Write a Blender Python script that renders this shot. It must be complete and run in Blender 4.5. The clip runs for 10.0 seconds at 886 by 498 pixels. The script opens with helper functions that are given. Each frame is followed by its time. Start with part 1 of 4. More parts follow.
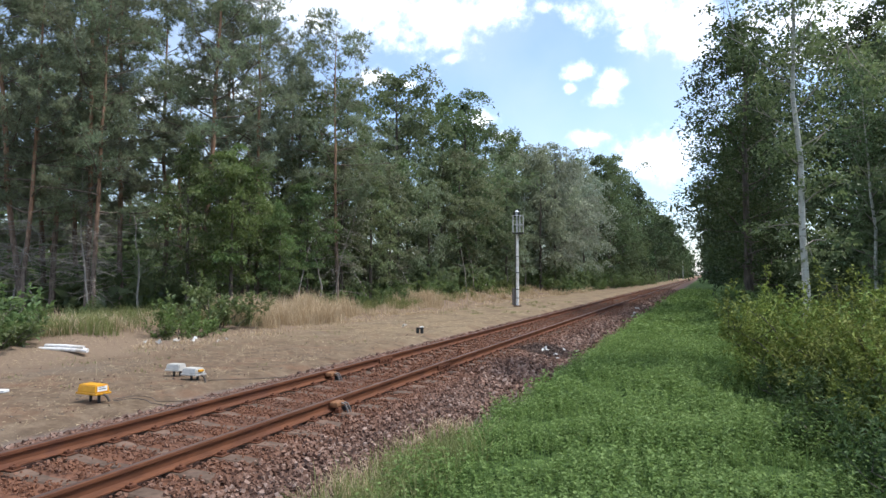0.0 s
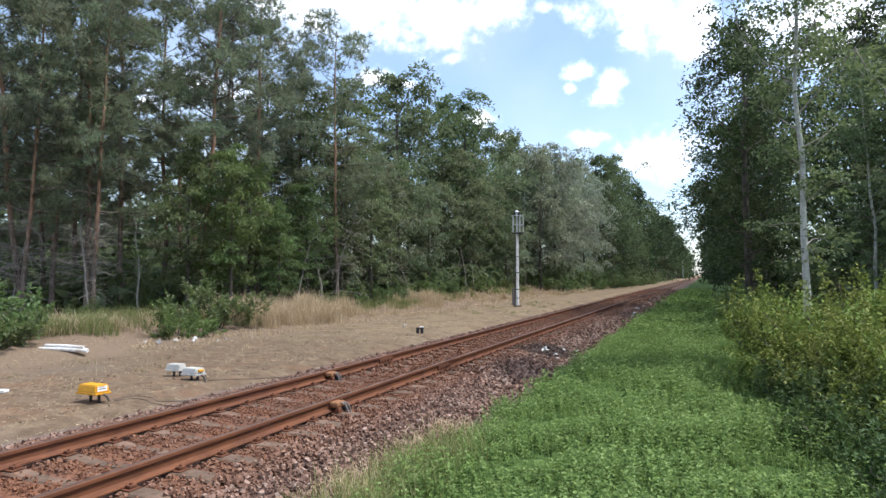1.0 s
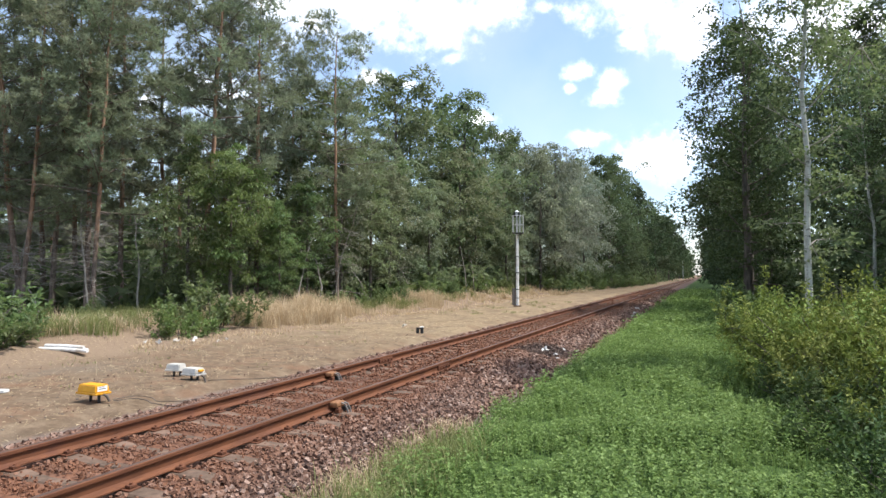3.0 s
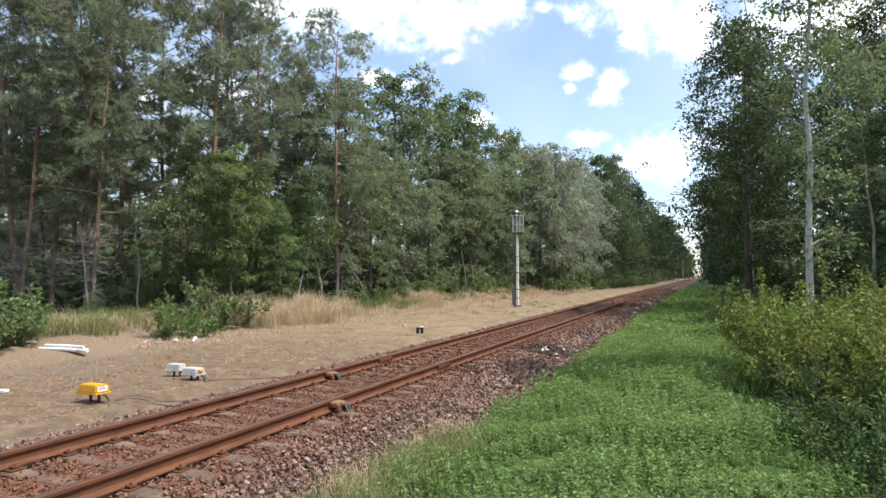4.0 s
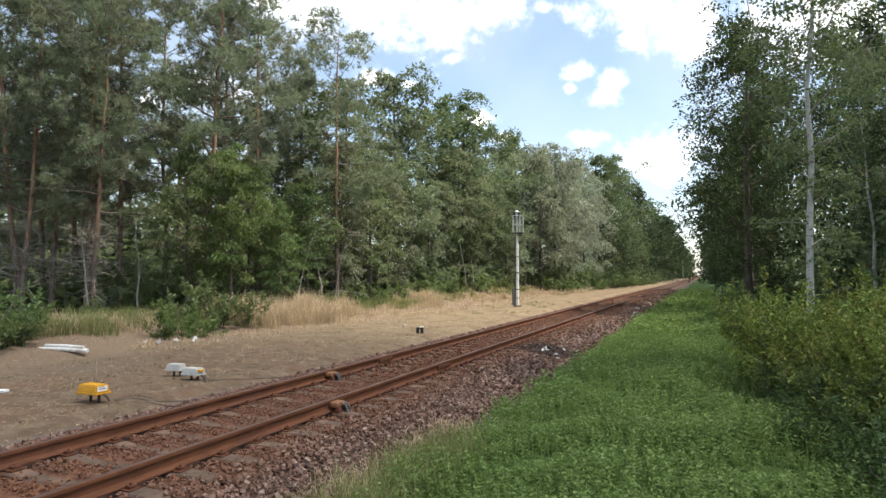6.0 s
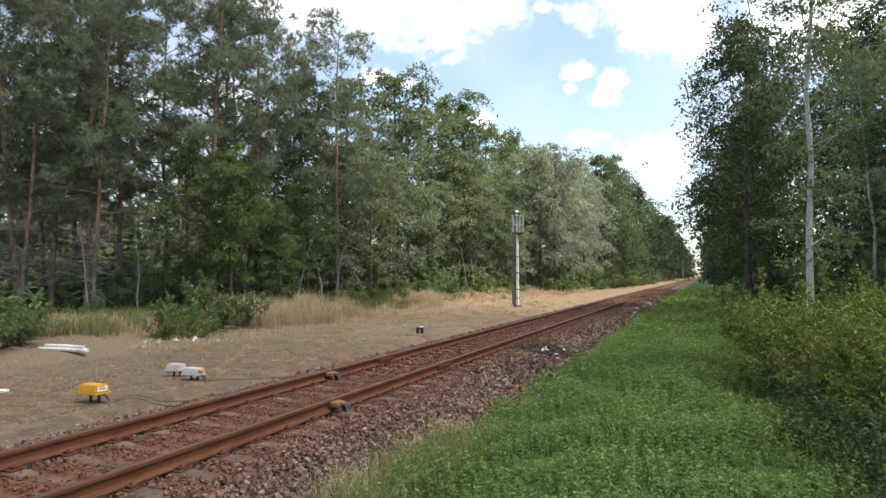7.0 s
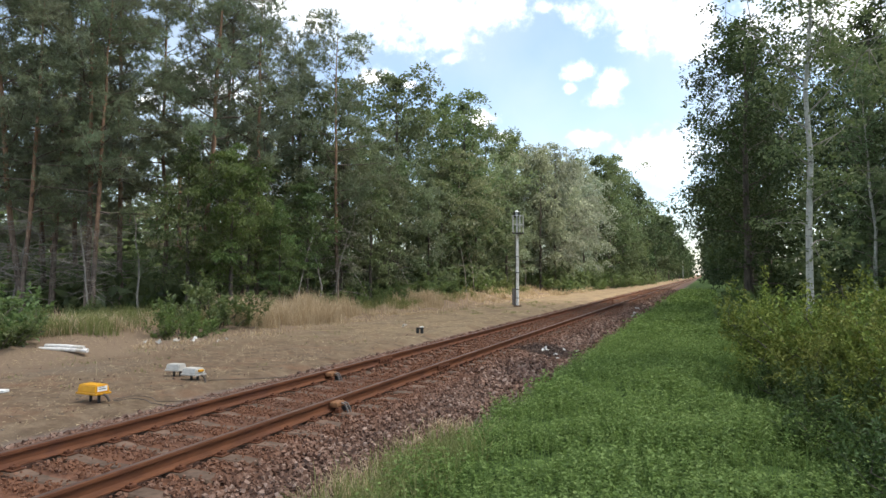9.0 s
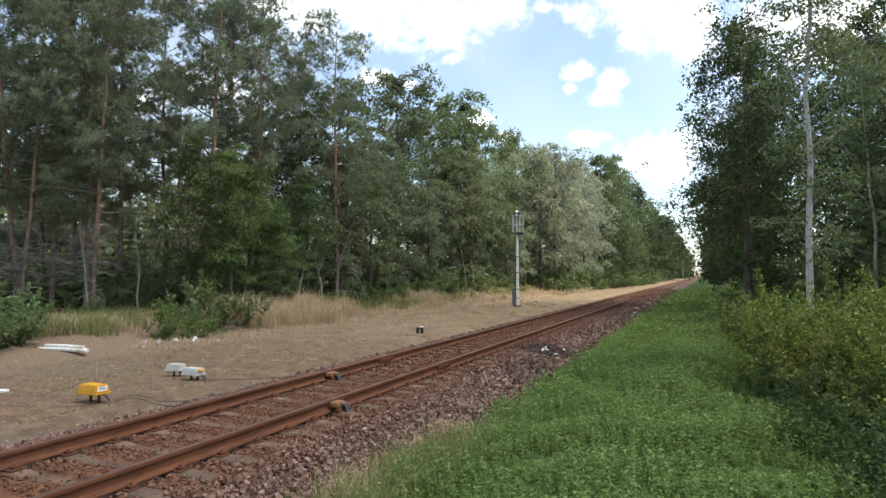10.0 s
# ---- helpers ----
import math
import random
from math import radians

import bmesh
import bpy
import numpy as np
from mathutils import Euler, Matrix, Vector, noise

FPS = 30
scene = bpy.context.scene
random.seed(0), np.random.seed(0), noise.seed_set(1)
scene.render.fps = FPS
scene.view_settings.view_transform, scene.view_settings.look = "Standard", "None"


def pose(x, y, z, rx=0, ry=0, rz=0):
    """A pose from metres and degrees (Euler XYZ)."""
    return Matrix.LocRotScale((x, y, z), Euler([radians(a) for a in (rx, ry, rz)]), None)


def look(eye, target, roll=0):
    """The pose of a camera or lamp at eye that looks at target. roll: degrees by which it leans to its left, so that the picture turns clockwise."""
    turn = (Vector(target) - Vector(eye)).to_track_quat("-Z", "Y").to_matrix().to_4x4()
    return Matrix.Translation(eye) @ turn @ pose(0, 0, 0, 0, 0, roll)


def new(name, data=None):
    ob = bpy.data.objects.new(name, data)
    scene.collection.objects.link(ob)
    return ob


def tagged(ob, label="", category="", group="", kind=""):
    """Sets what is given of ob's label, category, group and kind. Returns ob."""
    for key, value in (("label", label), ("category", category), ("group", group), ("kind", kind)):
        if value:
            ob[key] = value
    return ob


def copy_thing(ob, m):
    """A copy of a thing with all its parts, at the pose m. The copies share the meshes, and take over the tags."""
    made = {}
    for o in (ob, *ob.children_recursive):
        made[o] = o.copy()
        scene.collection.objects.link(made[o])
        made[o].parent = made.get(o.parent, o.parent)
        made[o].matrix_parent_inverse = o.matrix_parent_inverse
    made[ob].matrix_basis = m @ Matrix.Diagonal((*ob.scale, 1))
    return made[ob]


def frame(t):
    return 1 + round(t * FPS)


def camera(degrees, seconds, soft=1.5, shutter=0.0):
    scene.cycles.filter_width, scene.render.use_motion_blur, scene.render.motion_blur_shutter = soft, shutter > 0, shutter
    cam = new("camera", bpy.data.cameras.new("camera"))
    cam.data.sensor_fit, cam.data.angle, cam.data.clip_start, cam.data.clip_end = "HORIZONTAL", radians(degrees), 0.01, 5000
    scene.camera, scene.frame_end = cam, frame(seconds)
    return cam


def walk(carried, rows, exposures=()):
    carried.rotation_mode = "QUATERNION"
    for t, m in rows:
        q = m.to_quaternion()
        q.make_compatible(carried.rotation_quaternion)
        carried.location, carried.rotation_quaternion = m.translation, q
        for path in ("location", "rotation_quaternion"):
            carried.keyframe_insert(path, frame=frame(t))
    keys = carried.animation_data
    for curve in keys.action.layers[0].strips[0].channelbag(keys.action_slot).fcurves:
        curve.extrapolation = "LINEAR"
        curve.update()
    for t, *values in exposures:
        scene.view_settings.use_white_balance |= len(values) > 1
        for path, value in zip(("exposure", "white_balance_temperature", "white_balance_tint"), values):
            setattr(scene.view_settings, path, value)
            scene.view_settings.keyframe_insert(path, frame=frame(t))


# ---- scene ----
# The eye stands 1.94 m over the sandy ground beside a straight single track that runs along +Y.
cam = camera(68.6, 10.0, soft=1.5)
EYE = pose(0, 0, 1.94, 92.29, 0, 21.89)
walk(cam, [(0, EYE), (10, EYE)], exposures=[(0, 0.95, 6100, 11), (0.8, 0.97, 6100, 11), (2.5, 1.0, 6250, 11), (4.5, 0.88, 6450, 10), (6.0, 0.99, 6800, 9), (7.5, 1.10, 6900, 9), (10, 1.06, 6750, 8)])

# ---- world, sun ----
SUN = Vector((0.93, 0.37, 1.85)).normalized()


def make_world():
    w = bpy.data.worlds.new("sky")
    scene.world = w
    w.use_nodes = True
    nt = w.node_tree
    nt.nodes.clear()
    N, L = nt.nodes.new, nt.links.new
    sky = N("ShaderNodeTexSky")
    sky.sky_type, sky.sun_disc = "NISHITA", False
    sky.sun_elevation = math.asin(SUN.z)
    sky.sun_rotation = math.atan2(SUN.x, SUN.y)
    sky.air_density, sky.dust_density, sky.ozone_density = 1.0, 0.8, 2.5
    tc = N("ShaderNodeTexCoord")
    rot = N("ShaderNodeVectorRotate")
    rot.rotation_type = "Z_AXIS"
    rot.inputs["Angle"].default_value = -radians(21.89)
    L(tc.outputs["Generated"], rot.inputs["Vector"])

    def val(op, a, b=None):
        n = N("ShaderNodeMath")
        n.operation = op
        for i, s in enumerate((a, b)):
            if s is None:
                continue
            if isinstance(s, (int, float)):
                n.inputs[i].default_value = s
            else:
                L(s, n.inputs[i])
        return n.outputs[0]

    # heaps of fair-weather cloud: heading right of the middle line, height, half width, half height
    heaps = [(-0.223, 0.402, 0.135, 0.078), (-0.108, 0.400, 0.160, 0.079), (-0.011, 0.374, 0.098, 0.059), (0.009, 0.349, 0.028, 0.020), (0.078, 0.391, 0.066, 0.038),
             (0.015, 0.320, 0.022, 0.011), (0.140, 0.384, 0.020, 0.012), (0.196, 0.296, 0.031, 0.015), (0.186, 0.274, 0.012, 0.009), (0.242, 0.281, 0.024, 0.020),
             (0.232, 0.259, 0.026, 0.017), (0.271, 0.375, 0.119, 0.040), (0.327, 0.347, 0.062, 0.046), (0.267, 0.333, 0.027, 0.020), (0.348, 0.309, 0.035, 0.026),
             (0.215, 0.200, 0.034, 0.015), (0.319, 0.170, 0.078, 0.045), (0.049, 0.234, 0.040, 0.016), (0.091, 0.209, 0.027, 0.011), (-0.334, 0.262, 0.084, 0.036),
             (-0.401, 0.237, 0.026, 0.021), (-0.054, 0.284, 0.019, 0.008), (0.491, 0.320, 0.152, 0.075), (-0.104, 0.294, 0.034, 0.017)]
    best = None
    for cx, cz, rx, rz in heaps:
        sub = N("ShaderNodeVectorMath")
        sub.operation = "SUBTRACT"
        L(rot.outputs[0], sub.inputs[0])
        sub.inputs[1].default_value = (cx, 0, cz)
        mul = N("ShaderNodeVectorMath")
        mul.operation = "MULTIPLY"
        L(sub.outputs[0], mul.inputs[0])
        mul.inputs[1].default_value = (1 / rx, 0, 1 / rz)
        ln = N("ShaderNodeVectorMath")
        ln.operation = "LENGTH"
        L(mul.outputs[0], ln.inputs[0])
        d = val("SUBTRACT", 1.0, ln.outputs["Value"])
        best = d if best is None else val("MAXIMUM", best, d)
    nz = N("ShaderNodeTexNoise")
    nz.inputs["Scale"].default_value, nz.inputs["Detail"].default_value, nz.inputs["Roughness"].default_value = 26, 8, 0.62
    L(rot.outputs[0], nz.inputs["Vector"])
    wide = N("ShaderNodeTexNoise")
    wide.inputs["Scale"].default_value, wide.inputs["Detail"].default_value = 3.0, 6
    L(rot.outputs[0], wide.inputs["Vector"])
    small = N("ShaderNodeTexNoise")
    small.inputs["Scale"].default_value, small.inputs["Detail"].default_value, small.inputs["Roughness"].default_value = 75, 6, 0.6
    L(rot.outputs[0], small.inputs["Vector"])
    rough = val("ADD", val("MULTIPLY", val("SUBTRACT", nz.outputs[0], 0.5), 1.9), val("MULTIPLY", val("SUBTRACT", small.outputs[0], 0.5), 0.8))
    mask = val("ADD", val("MAXIMUM", best, -0.75), rough)
    ramp = N("ShaderNodeMapRange")
    ramp.interpolation_type = "SMOOTHSTEP"
    ramp.inputs["From Min"].default_value, ramp.inputs["From Max"].default_value = -0.2, 1.15
    L(mask, ramp.inputs["Value"])
    haze = N("ShaderNodeMapRange")
    haze.inputs["From Min"].default_value, haze.inputs["From Max"].default_value = 0.3, 0.8
    haze.inputs["To Max"].default_value = 0.55
    L(wide.outputs[0], haze.inputs["Value"])
    # the same broken cloud goes on overhead, above the view, added as fill light
    sep = N("ShaderNodeSeparateXYZ")
    L(rot.outputs[0], sep.inputs[0])
    field = N("ShaderNodeTexNoise")
    field.inputs["Scale"].default_value, field.inputs["Detail"].default_value, field.inputs["Roughness"].default_value = 4.5, 7, 0.55
    L(rot.outputs[0], field.inputs["Vector"])
    broken = N("ShaderNodeMapRange")
    broken.interpolation_type = "SMOOTHSTEP"
    broken.inputs["From Min"].default_value, broken.inputs["From Max"].default_value = 0.46, 0.62
    L(field.outputs[0], broken.inputs["Value"])
    high = N("ShaderNodeMapRange")
    high.interpolation_type = "SMOOTHSTEP"
    high.inputs["From Min"].default_value, high.inputs["From Max"].default_value = 0.42, 0.52
    L(sep.outputs[2], high.inputs["Value"])
    cumuli = val("MAXIMUM", ramp.outputs[0], val("MULTIPLY", broken.outputs[0], high.outputs[0]))
    bg = N("ShaderNodeBackground")
    bg.inputs["Strength"].default_value = 0.125
    cl = N("ShaderNodeBackground")
    cl.inputs["Color"].default_value, cl.inputs["Strength"].default_value = (0.97, 0.985, 1.0, 1), 1.4
    shade = N("ShaderNodeMix")
    shade.data_type = "RGBA"
    shade.inputs[6].default_value, shade.inputs[7].default_value = (0.82, 0.86, 0.92, 1), (1.0, 1.0, 1.0, 1)
    L(val("MULTIPLY", val("SUBTRACT", nz.outputs[0], 0.3), 2.8), shade.inputs[0])
    L(shade.outputs[2], cl.inputs["Color"])
    L(sky.outputs[0], bg.inputs["Color"])
    veil = N("ShaderNodeBackground")
    veil.inputs["Color"].default_value, veil.inputs["Strength"].default_value = (0.90, 0.96, 1.0, 1), 0.62
    hazy = N("ShaderNodeMixShader")
    L(haze.outputs[0], hazy.inputs[0])
    L(bg.outputs[0], hazy.inputs[1])
    L(veil.outputs[0], hazy.inputs[2])
    mix = N("ShaderNodeMixShader")
    L(val("POWER", cumuli, 1.6), mix.inputs[0])
    L(hazy.outputs[0], mix.inputs[1])
    L(cl.outputs[0], mix.inputs[2])
    out = N("ShaderNodeOutputWorld")
    L(mix.outputs[0], out.inputs["Surface"])


make_world()
sun = new("sun", bpy.data.lights.new("sun", "SUN"))
sun.data.energy, sun.data.angle, sun.data.color = 3.5, radians(0.6), (1.0, 0.95, 0.87)
sun.matrix_world = look(SUN * 50, (0, 0, 0))

# ---- materials ----


class Mat:
    """A small builder of node materials."""

    def __init__(self, name):
        self.m = bpy.data.materials.new(name)
        self.m.use_nodes = True
        self.nt = self.m.node_tree
        self.bsdf = self.nt.nodes["Principled BSDF"]
        self.out = self.nt.nodes["Material Output"]
        self.tc = self.n("ShaderNodeTexCoord")
        self.geo = self.n("ShaderNodeNewGeometry")

    def n(self, kind):
        return self.nt.nodes.new(kind)

    def l(self, a, b):
        self.nt.links.new(a, b)

    def noise(self, scale, detail=5, rough=0.6, stretch=None, world=True):
        t = self.n("ShaderNodeTexNoise")
        t.inputs["Scale"].default_value, t.inputs["Detail"].default_value, t.inputs["Roughness"].default_value = scale, detail, rough
        src = self.geo.outputs["Position"] if world else self.tc.outputs["Object"]
        if stretch:
            mp = self.n("ShaderNodeMapping")
            mp.inputs["Scale"].default_value = stretch
            self.l(src, mp.inputs["Vector"])
            src = mp.outputs[0]
        self.l(src, t.inputs["Vector"])
        return t.outputs[0]

    def ramp(self, fac, *stops):
        r = self.n("ShaderNodeValToRGB")
        e = r.color_ramp.elements
        e[0].position, e[0].color = stops[0][0], (*stops[0][1], 1)
        e[1].position, e[1].color = stops[-1][0], (*stops[-1][1], 1)
        for p, c in stops[1:-1]:
            e.new(p).color = (*c, 1)
        self.l(fac, r.inputs[0])
        return r.outputs[0]

    def span(self, v, a, b, lo=0.0, hi=1.0):
        r = self.n("ShaderNodeMapRange")
        r.interpolation_type = "SMOOTHSTEP"
        r.inputs[1].default_value, r.inputs[2].default_value, r.inputs[3].default_value, r.inputs[4].default_value = a, b, lo, hi
        self.l(v, r.inputs[0])
        return r.outputs[0]

    def math(self, op, a, b):
        r = self.n("ShaderNodeMath")
        r.operation = op
        for i, s in enumerate((a, b)):
            if isinstance(s, (int, float)):
                r.inputs[i].default_value = s
            else:
                self.l(s, r.inputs[i])
        return r.outputs[0]

    def mix(self, fac, a, b, blend="MIX"):
        r = self.n("ShaderNodeMix")
        r.data_type, r.blend_type = "RGBA", blend
        for s, v in ((r.inputs[0], fac), (r.inputs[6], a), (r.inputs[7], b)):
            if isinstance(v, (int, float)):
                s.default_value = v
            elif isinstance(v, tuple):
                s.default_value = (*v, 1)
            else:
                self.l(v, s)
        return r.outputs[2]

    def bump(self, h, strength=0.5, dist=0.01):
        b = self.n("ShaderNodeBump")
        b.inputs["Strength"].default_value, b.inputs["Distance"].default_value = strength, dist
        self.l(h, b.inputs["Height"])
        self.l(b.outputs[0], self.bsdf.inputs["Normal"])

    def done(self, color, rough=0.8, metal=0.0, spec=0.3):
        if isinstance(color, tuple):
            self.bsdf.inputs["Base Color"].default_value = (*color, 1)
        else:
            self.l(color, self.bsdf.inputs["Base Color"])
        if isinstance(rough, (int, float)):
            self.bsdf.inputs["Roughness"].default_value = rough
        else:
            self.l(rough, self.bsdf.inputs["Roughness"])
        self.bsdf.inputs["Metallic"].default_value = metal
        self.bsdf.inputs["Specular IOR Level"].default_value = spec
        return self.m


def leaf_mat(name, dark, mid, light, through_col, thin=0.4, rough=0.6, spec=0.15):
    a = Mat(name)
    info = a.n("ShaderNodeObjectInfo")
    col = a.ramp(a.geo.outputs["Random Per Island"], (0.0, dark), (0.55, mid), (1.0, light))
    patch = a.noise(0.9, 3)
    col = a.mix(a.span(patch, 0.35, 0.7, 0.0, 0.3), col, mid)
    hs = a.n("ShaderNodeHueSaturation")
    a.l(a.span(info.outputs["Random"], 0, 1, 0.85, 1.15), hs.inputs["Value"])
    a.l(a.span(info.outputs["Random"], 0, 1, 0.485, 0.512), hs.inputs["Hue"])
    a.l(a.mix(1.0, col, info.outputs["Color"], "MULTIPLY"), hs.inputs["Color"])
    a.done(hs.outputs[0], rough, 0, spec)
    tr = a.n("ShaderNodeBsdfTranslucent")
    a.l(a.mix(0.5, hs.outputs[0], through_col), tr.inputs["Color"])
    mx = a.n("ShaderNodeMixShader")
    mx.inputs[0].default_value = thin
    a.l(a.bsdf.outputs[0], mx.inputs[1])
    a.l(tr.outputs[0], mx.inputs[2])
    a.l(mx.outputs[0], a.out.inputs["Surface"])
    return a.m


def ground_mat():
    a = Mat("soil")
    sep = a.n("ShaderNodeSeparateXYZ")
    a.l(a.geo.outputs["Position"], sep.inputs[0])
    x = a.math("ADD", sep.outputs[0], a.math("MULTIPLY", a.math("SUBTRACT", a.noise(0.45, 4), 0.5), 3.0))
    fine = a.noise(24, 6, 0.7)
    mid = a.noise(3.2, 5, 0.65)
    big = a.noise(0.35, 3)
    sand = a.ramp(mid, (0.28, (0.074, 0.051, 0.033)), (0.5, (0.142, 0.101, 0.066)), (0.72, (0.21, 0.157, 0.106)))
    sand = a.mix(a.span(fine, 0.5, 0.72, 0, 0.55), sand, (0.085, 0.058, 0.04))
    sand = a.mix(a.span(big, 0.5, 0.7, 0, 0.5), sand, (0.14, 0.119, 0.093))
    sand = a.mix(a.span(a.noise(1.3, 5, 0.7), 0.48, 0.66, 0, 0.55), sand, (0.175, 0.10, 0.061))
    sand = a.mix(a.span(a.noise(48, 3, 0.6), 0.6, 0.72, 0, 0.6), sand, (0.36, 0.30, 0.21))
    # further on, trodden dry grass covers the sand
    cover = a.math("MULTIPLY", a.span(sep.outputs[1], 11, 24), a.span(a.noise(0.8, 5, 0.65), 0.34, 0.62, 0.15, 0.85))
    sand = a.mix(cover, sand, a.ramp(fine, (0.3, (0.16, 0.118, 0.07)), (0.7, (0.34, 0.262, 0.165))))
    straw = a.ramp(fine, (0.3, (0.115, 0.08, 0.055)), (0.7, (0.27, 0.20, 0.137)))
    litter = a.ramp(fine, (0.3, (0.028, 0.022, 0.014)), (0.7, (0.10, 0.075, 0.045)))
    green = a.ramp(fine, (0.3, (0.025, 0.045, 0.012)), (0.7, (0.075, 0.125, 0.035)))
    grit = a.ramp(fine, (0.3, (0.07, 0.055, 0.05)), (0.7, (0.22, 0.17, 0.15)))
    c = a.mix(a.span(x, -14.0, -12.0), straw, sand)
    c = a.mix(a.span(x, -18.0, -16.0), litter, c)
    c = a.mix(a.span(sep.outputs[0], -8.0, -7.6), c, grit)
    c = a.mix(a.span(x, -3.2, -2.6), c, green)
    a.bump(a.mix(0.5, fine, mid), 0.7, 0.05)
    return a.done(c, 0.95, 0, 0.1)


def stone_mat():
    a = Mat("crushed_stone")
    info = a.n("ShaderNodeObjectInfo")
    r = a.math("FRACT", a.math("ADD", a.geo.outputs["Random Per Island"], info.outputs["Random"]), 0)
    col = a.ramp(r, (0.0, (0.06, 0.037, 0.029)), (0.4, (0.145, 0.086, 0.062)), (0.75, (0.23, 0.142, 0.104)), (1.0, (0.33, 0.245, 0.20)))
    sep = a.n("ShaderNodeSeparateXYZ")
    a.l(a.geo.outputs["Position"], sep.inputs[0])
    near = a.math("ABSOLUTE", a.math("ADD", sep.outputs[0], 5.5), 0)
    rust = a.math("MULTIPLY", a.span(near, 0.9, 1.9, 1, 0.1), a.span(a.noise(1.6, 4), 0.3, 0.65, 0.5, 0.9))
    col = a.mix(rust, col, (0.172, 0.074, 0.038))
    col = a.mix(a.span(a.noise(60, 3), 0.45, 0.75, 0, 0.4), col, (0.10, 0.075, 0.07))
    for px, py, r in ((-3.85, 16.5, 1.25),):
        d = a.n("ShaderNodeVectorMath")
        d.operation = "DISTANCE"
        a.l(a.geo.outputs["Position"], d.inputs[0])
        d.inputs[1].default_value = (px, py, 0)
        spill = a.math("ADD", d.outputs["Value"], a.math("MULTIPLY", a.noise(2.5, 4), r * 0.8))
        col = a.mix(a.span(spill, r * 0.9, r * 1.4, 0.72, 0), col, (0.035, 0.028, 0.025))
    a.bump(a.noise(90, 4), 0.4, 0.004)
    return a.done(col, 0.9, 0, 0.25)


def plain_mat(name, lo, hi, scale=20, rough=0.7, metal=0.0, bump=0.3, stretch=None, stain=None, world=False):
    a = Mat(name)
    f = a.noise(scale, 6, 0.65, stretch, world)
    c = a.ramp(f, (0.3, lo), (0.7, hi))
    if stain:
        c = a.mix(a.span(a.noise(scale * 0.17, 4, 0.6, None, world), 0.45, 0.7, 0, 0.8), c, stain)
    a.bump(f, bump, 0.004)
    return a.done(c, rough, metal)


def pine_bark():
    a = Mat("pine_bark")
    sep = a.n("ShaderNodeSeparateXYZ")
    a.l(a.tc.outputs["Object"], sep.inputs[0])
    plates = a.noise(9, 5, 0.7, (1, 1, 0.25), False)
    low = a.ramp(plates, (0.35, (0.075, 0.058, 0.048)), (0.65, (0.25, 0.20, 0.165)))
    high = a.ramp(plates, (0.35, (0.16, 0.092, 0.058)), (0.65, (0.38, 0.235, 0.155)))
    h = a.math("ADD", sep.outputs[2], a.math("MULTIPLY", a.noise(0.8, 3, 0.5, None, False), 3.0))
    c = a.mix(a.span(h, 3.6, 7.5), low, high)
    a.bump(plates, 0.8, 0.03)
    return a.done(c, 0.9, 0, 0.15)


def pale_bark():
    a = Mat("aspen_bark")
    f = a.noise(7, 5, 0.6, (1, 1, 0.5), False)
    marks = a.noise(5, 4, 0.7, (1.2, 1.2, 5), False)
    c = a.ramp(f, (0.3, (0.28, 0.275, 0.25)), (0.7, (0.52, 0.51, 0.47)))
    c = a.mix(a.span(marks, 0.56, 0.66, 0, 0.85), c, (0.06, 0.055, 0.05))
    a.bump(marks, 0.4, 0.01)
    return a.done(c, 0.8, 0, 0.2)


M_SOIL = ground_mat()
M_STONE = stone_mat()
M_RAIL = plain_mat("rusty_steel", (0.085, 0.033, 0.016), (0.185, 0.073, 0.034), 14, 0.75, 0.15, 0.35, (1, 0.15, 1), (0.10, 0.04, 0.025), True)
M_HEAD = plain_mat("worn_rail_top", (0.11, 0.066, 0.05), (0.20, 0.13, 0.105), 9, 0.42, 0.55, 0.1, (4, 0.1, 1), None, True)
M_SLEEPER = plain_mat("weathered_concrete", (0.07, 0.045, 0.031), (0.13, 0.088, 0.062), 16, 0.92, 0, 0.5, None, (0.19, 0.12, 0.085), True)
M_CLIP = plain_mat("rusty_fastening", (0.07, 0.03, 0.018), (0.18, 0.07, 0.035), 30, 0.85, 0.2, 0.4)
M_PINEBARK = pine_bark()
M_BARK = plain_mat("grey_bark", (0.045, 0.036, 0.03), (0.17, 0.145, 0.12), 12, 0.95, 0, 0.8, (1, 1, 0.2))
M_DEADWOOD = plain_mat("dead_wood", (0.15, 0.132, 0.115), (0.35, 0.32, 0.28), 10, 0.95, 0, 0.4)
M_PALE = pale_bark()
M_NEEDLE = leaf_mat("pine_needles", (0.115, 0.128, 0.087), (0.225, 0.245, 0.165), (0.34, 0.355, 0.245), (0.31, 0.33, 0.20), 0.5)
M_LOCUST = leaf_mat("locust_leaves", (0.075, 0.093, 0.05), (0.17, 0.20, 0.118), (0.33, 0.36, 0.24), (0.29, 0.35, 0.15), 0.42, 0.5, 0.3)
M_GREY = leaf_mat("silvery_leaves", (0.12, 0.145, 0.105), (0.26, 0.29, 0.215), (0.47, 0.50, 0.40), (0.33, 0.38, 0.22), 0.4, 0.5, 0.3)
M_OAK = leaf_mat("oak_leaves", (0.06, 0.08, 0.042), (0.112, 0.14, 0.072), (0.18, 0.21, 0.12), (0.20, 0.27, 0.10), 0.42)
M_ASPEN = leaf_mat("aspen_leaves", (0.06, 0.085, 0.036), (0.12, 0.155, 0.072), (0.25, 0.285, 0.17), (0.25, 0.34, 0.12), 0.42, 0.5, 0.25)
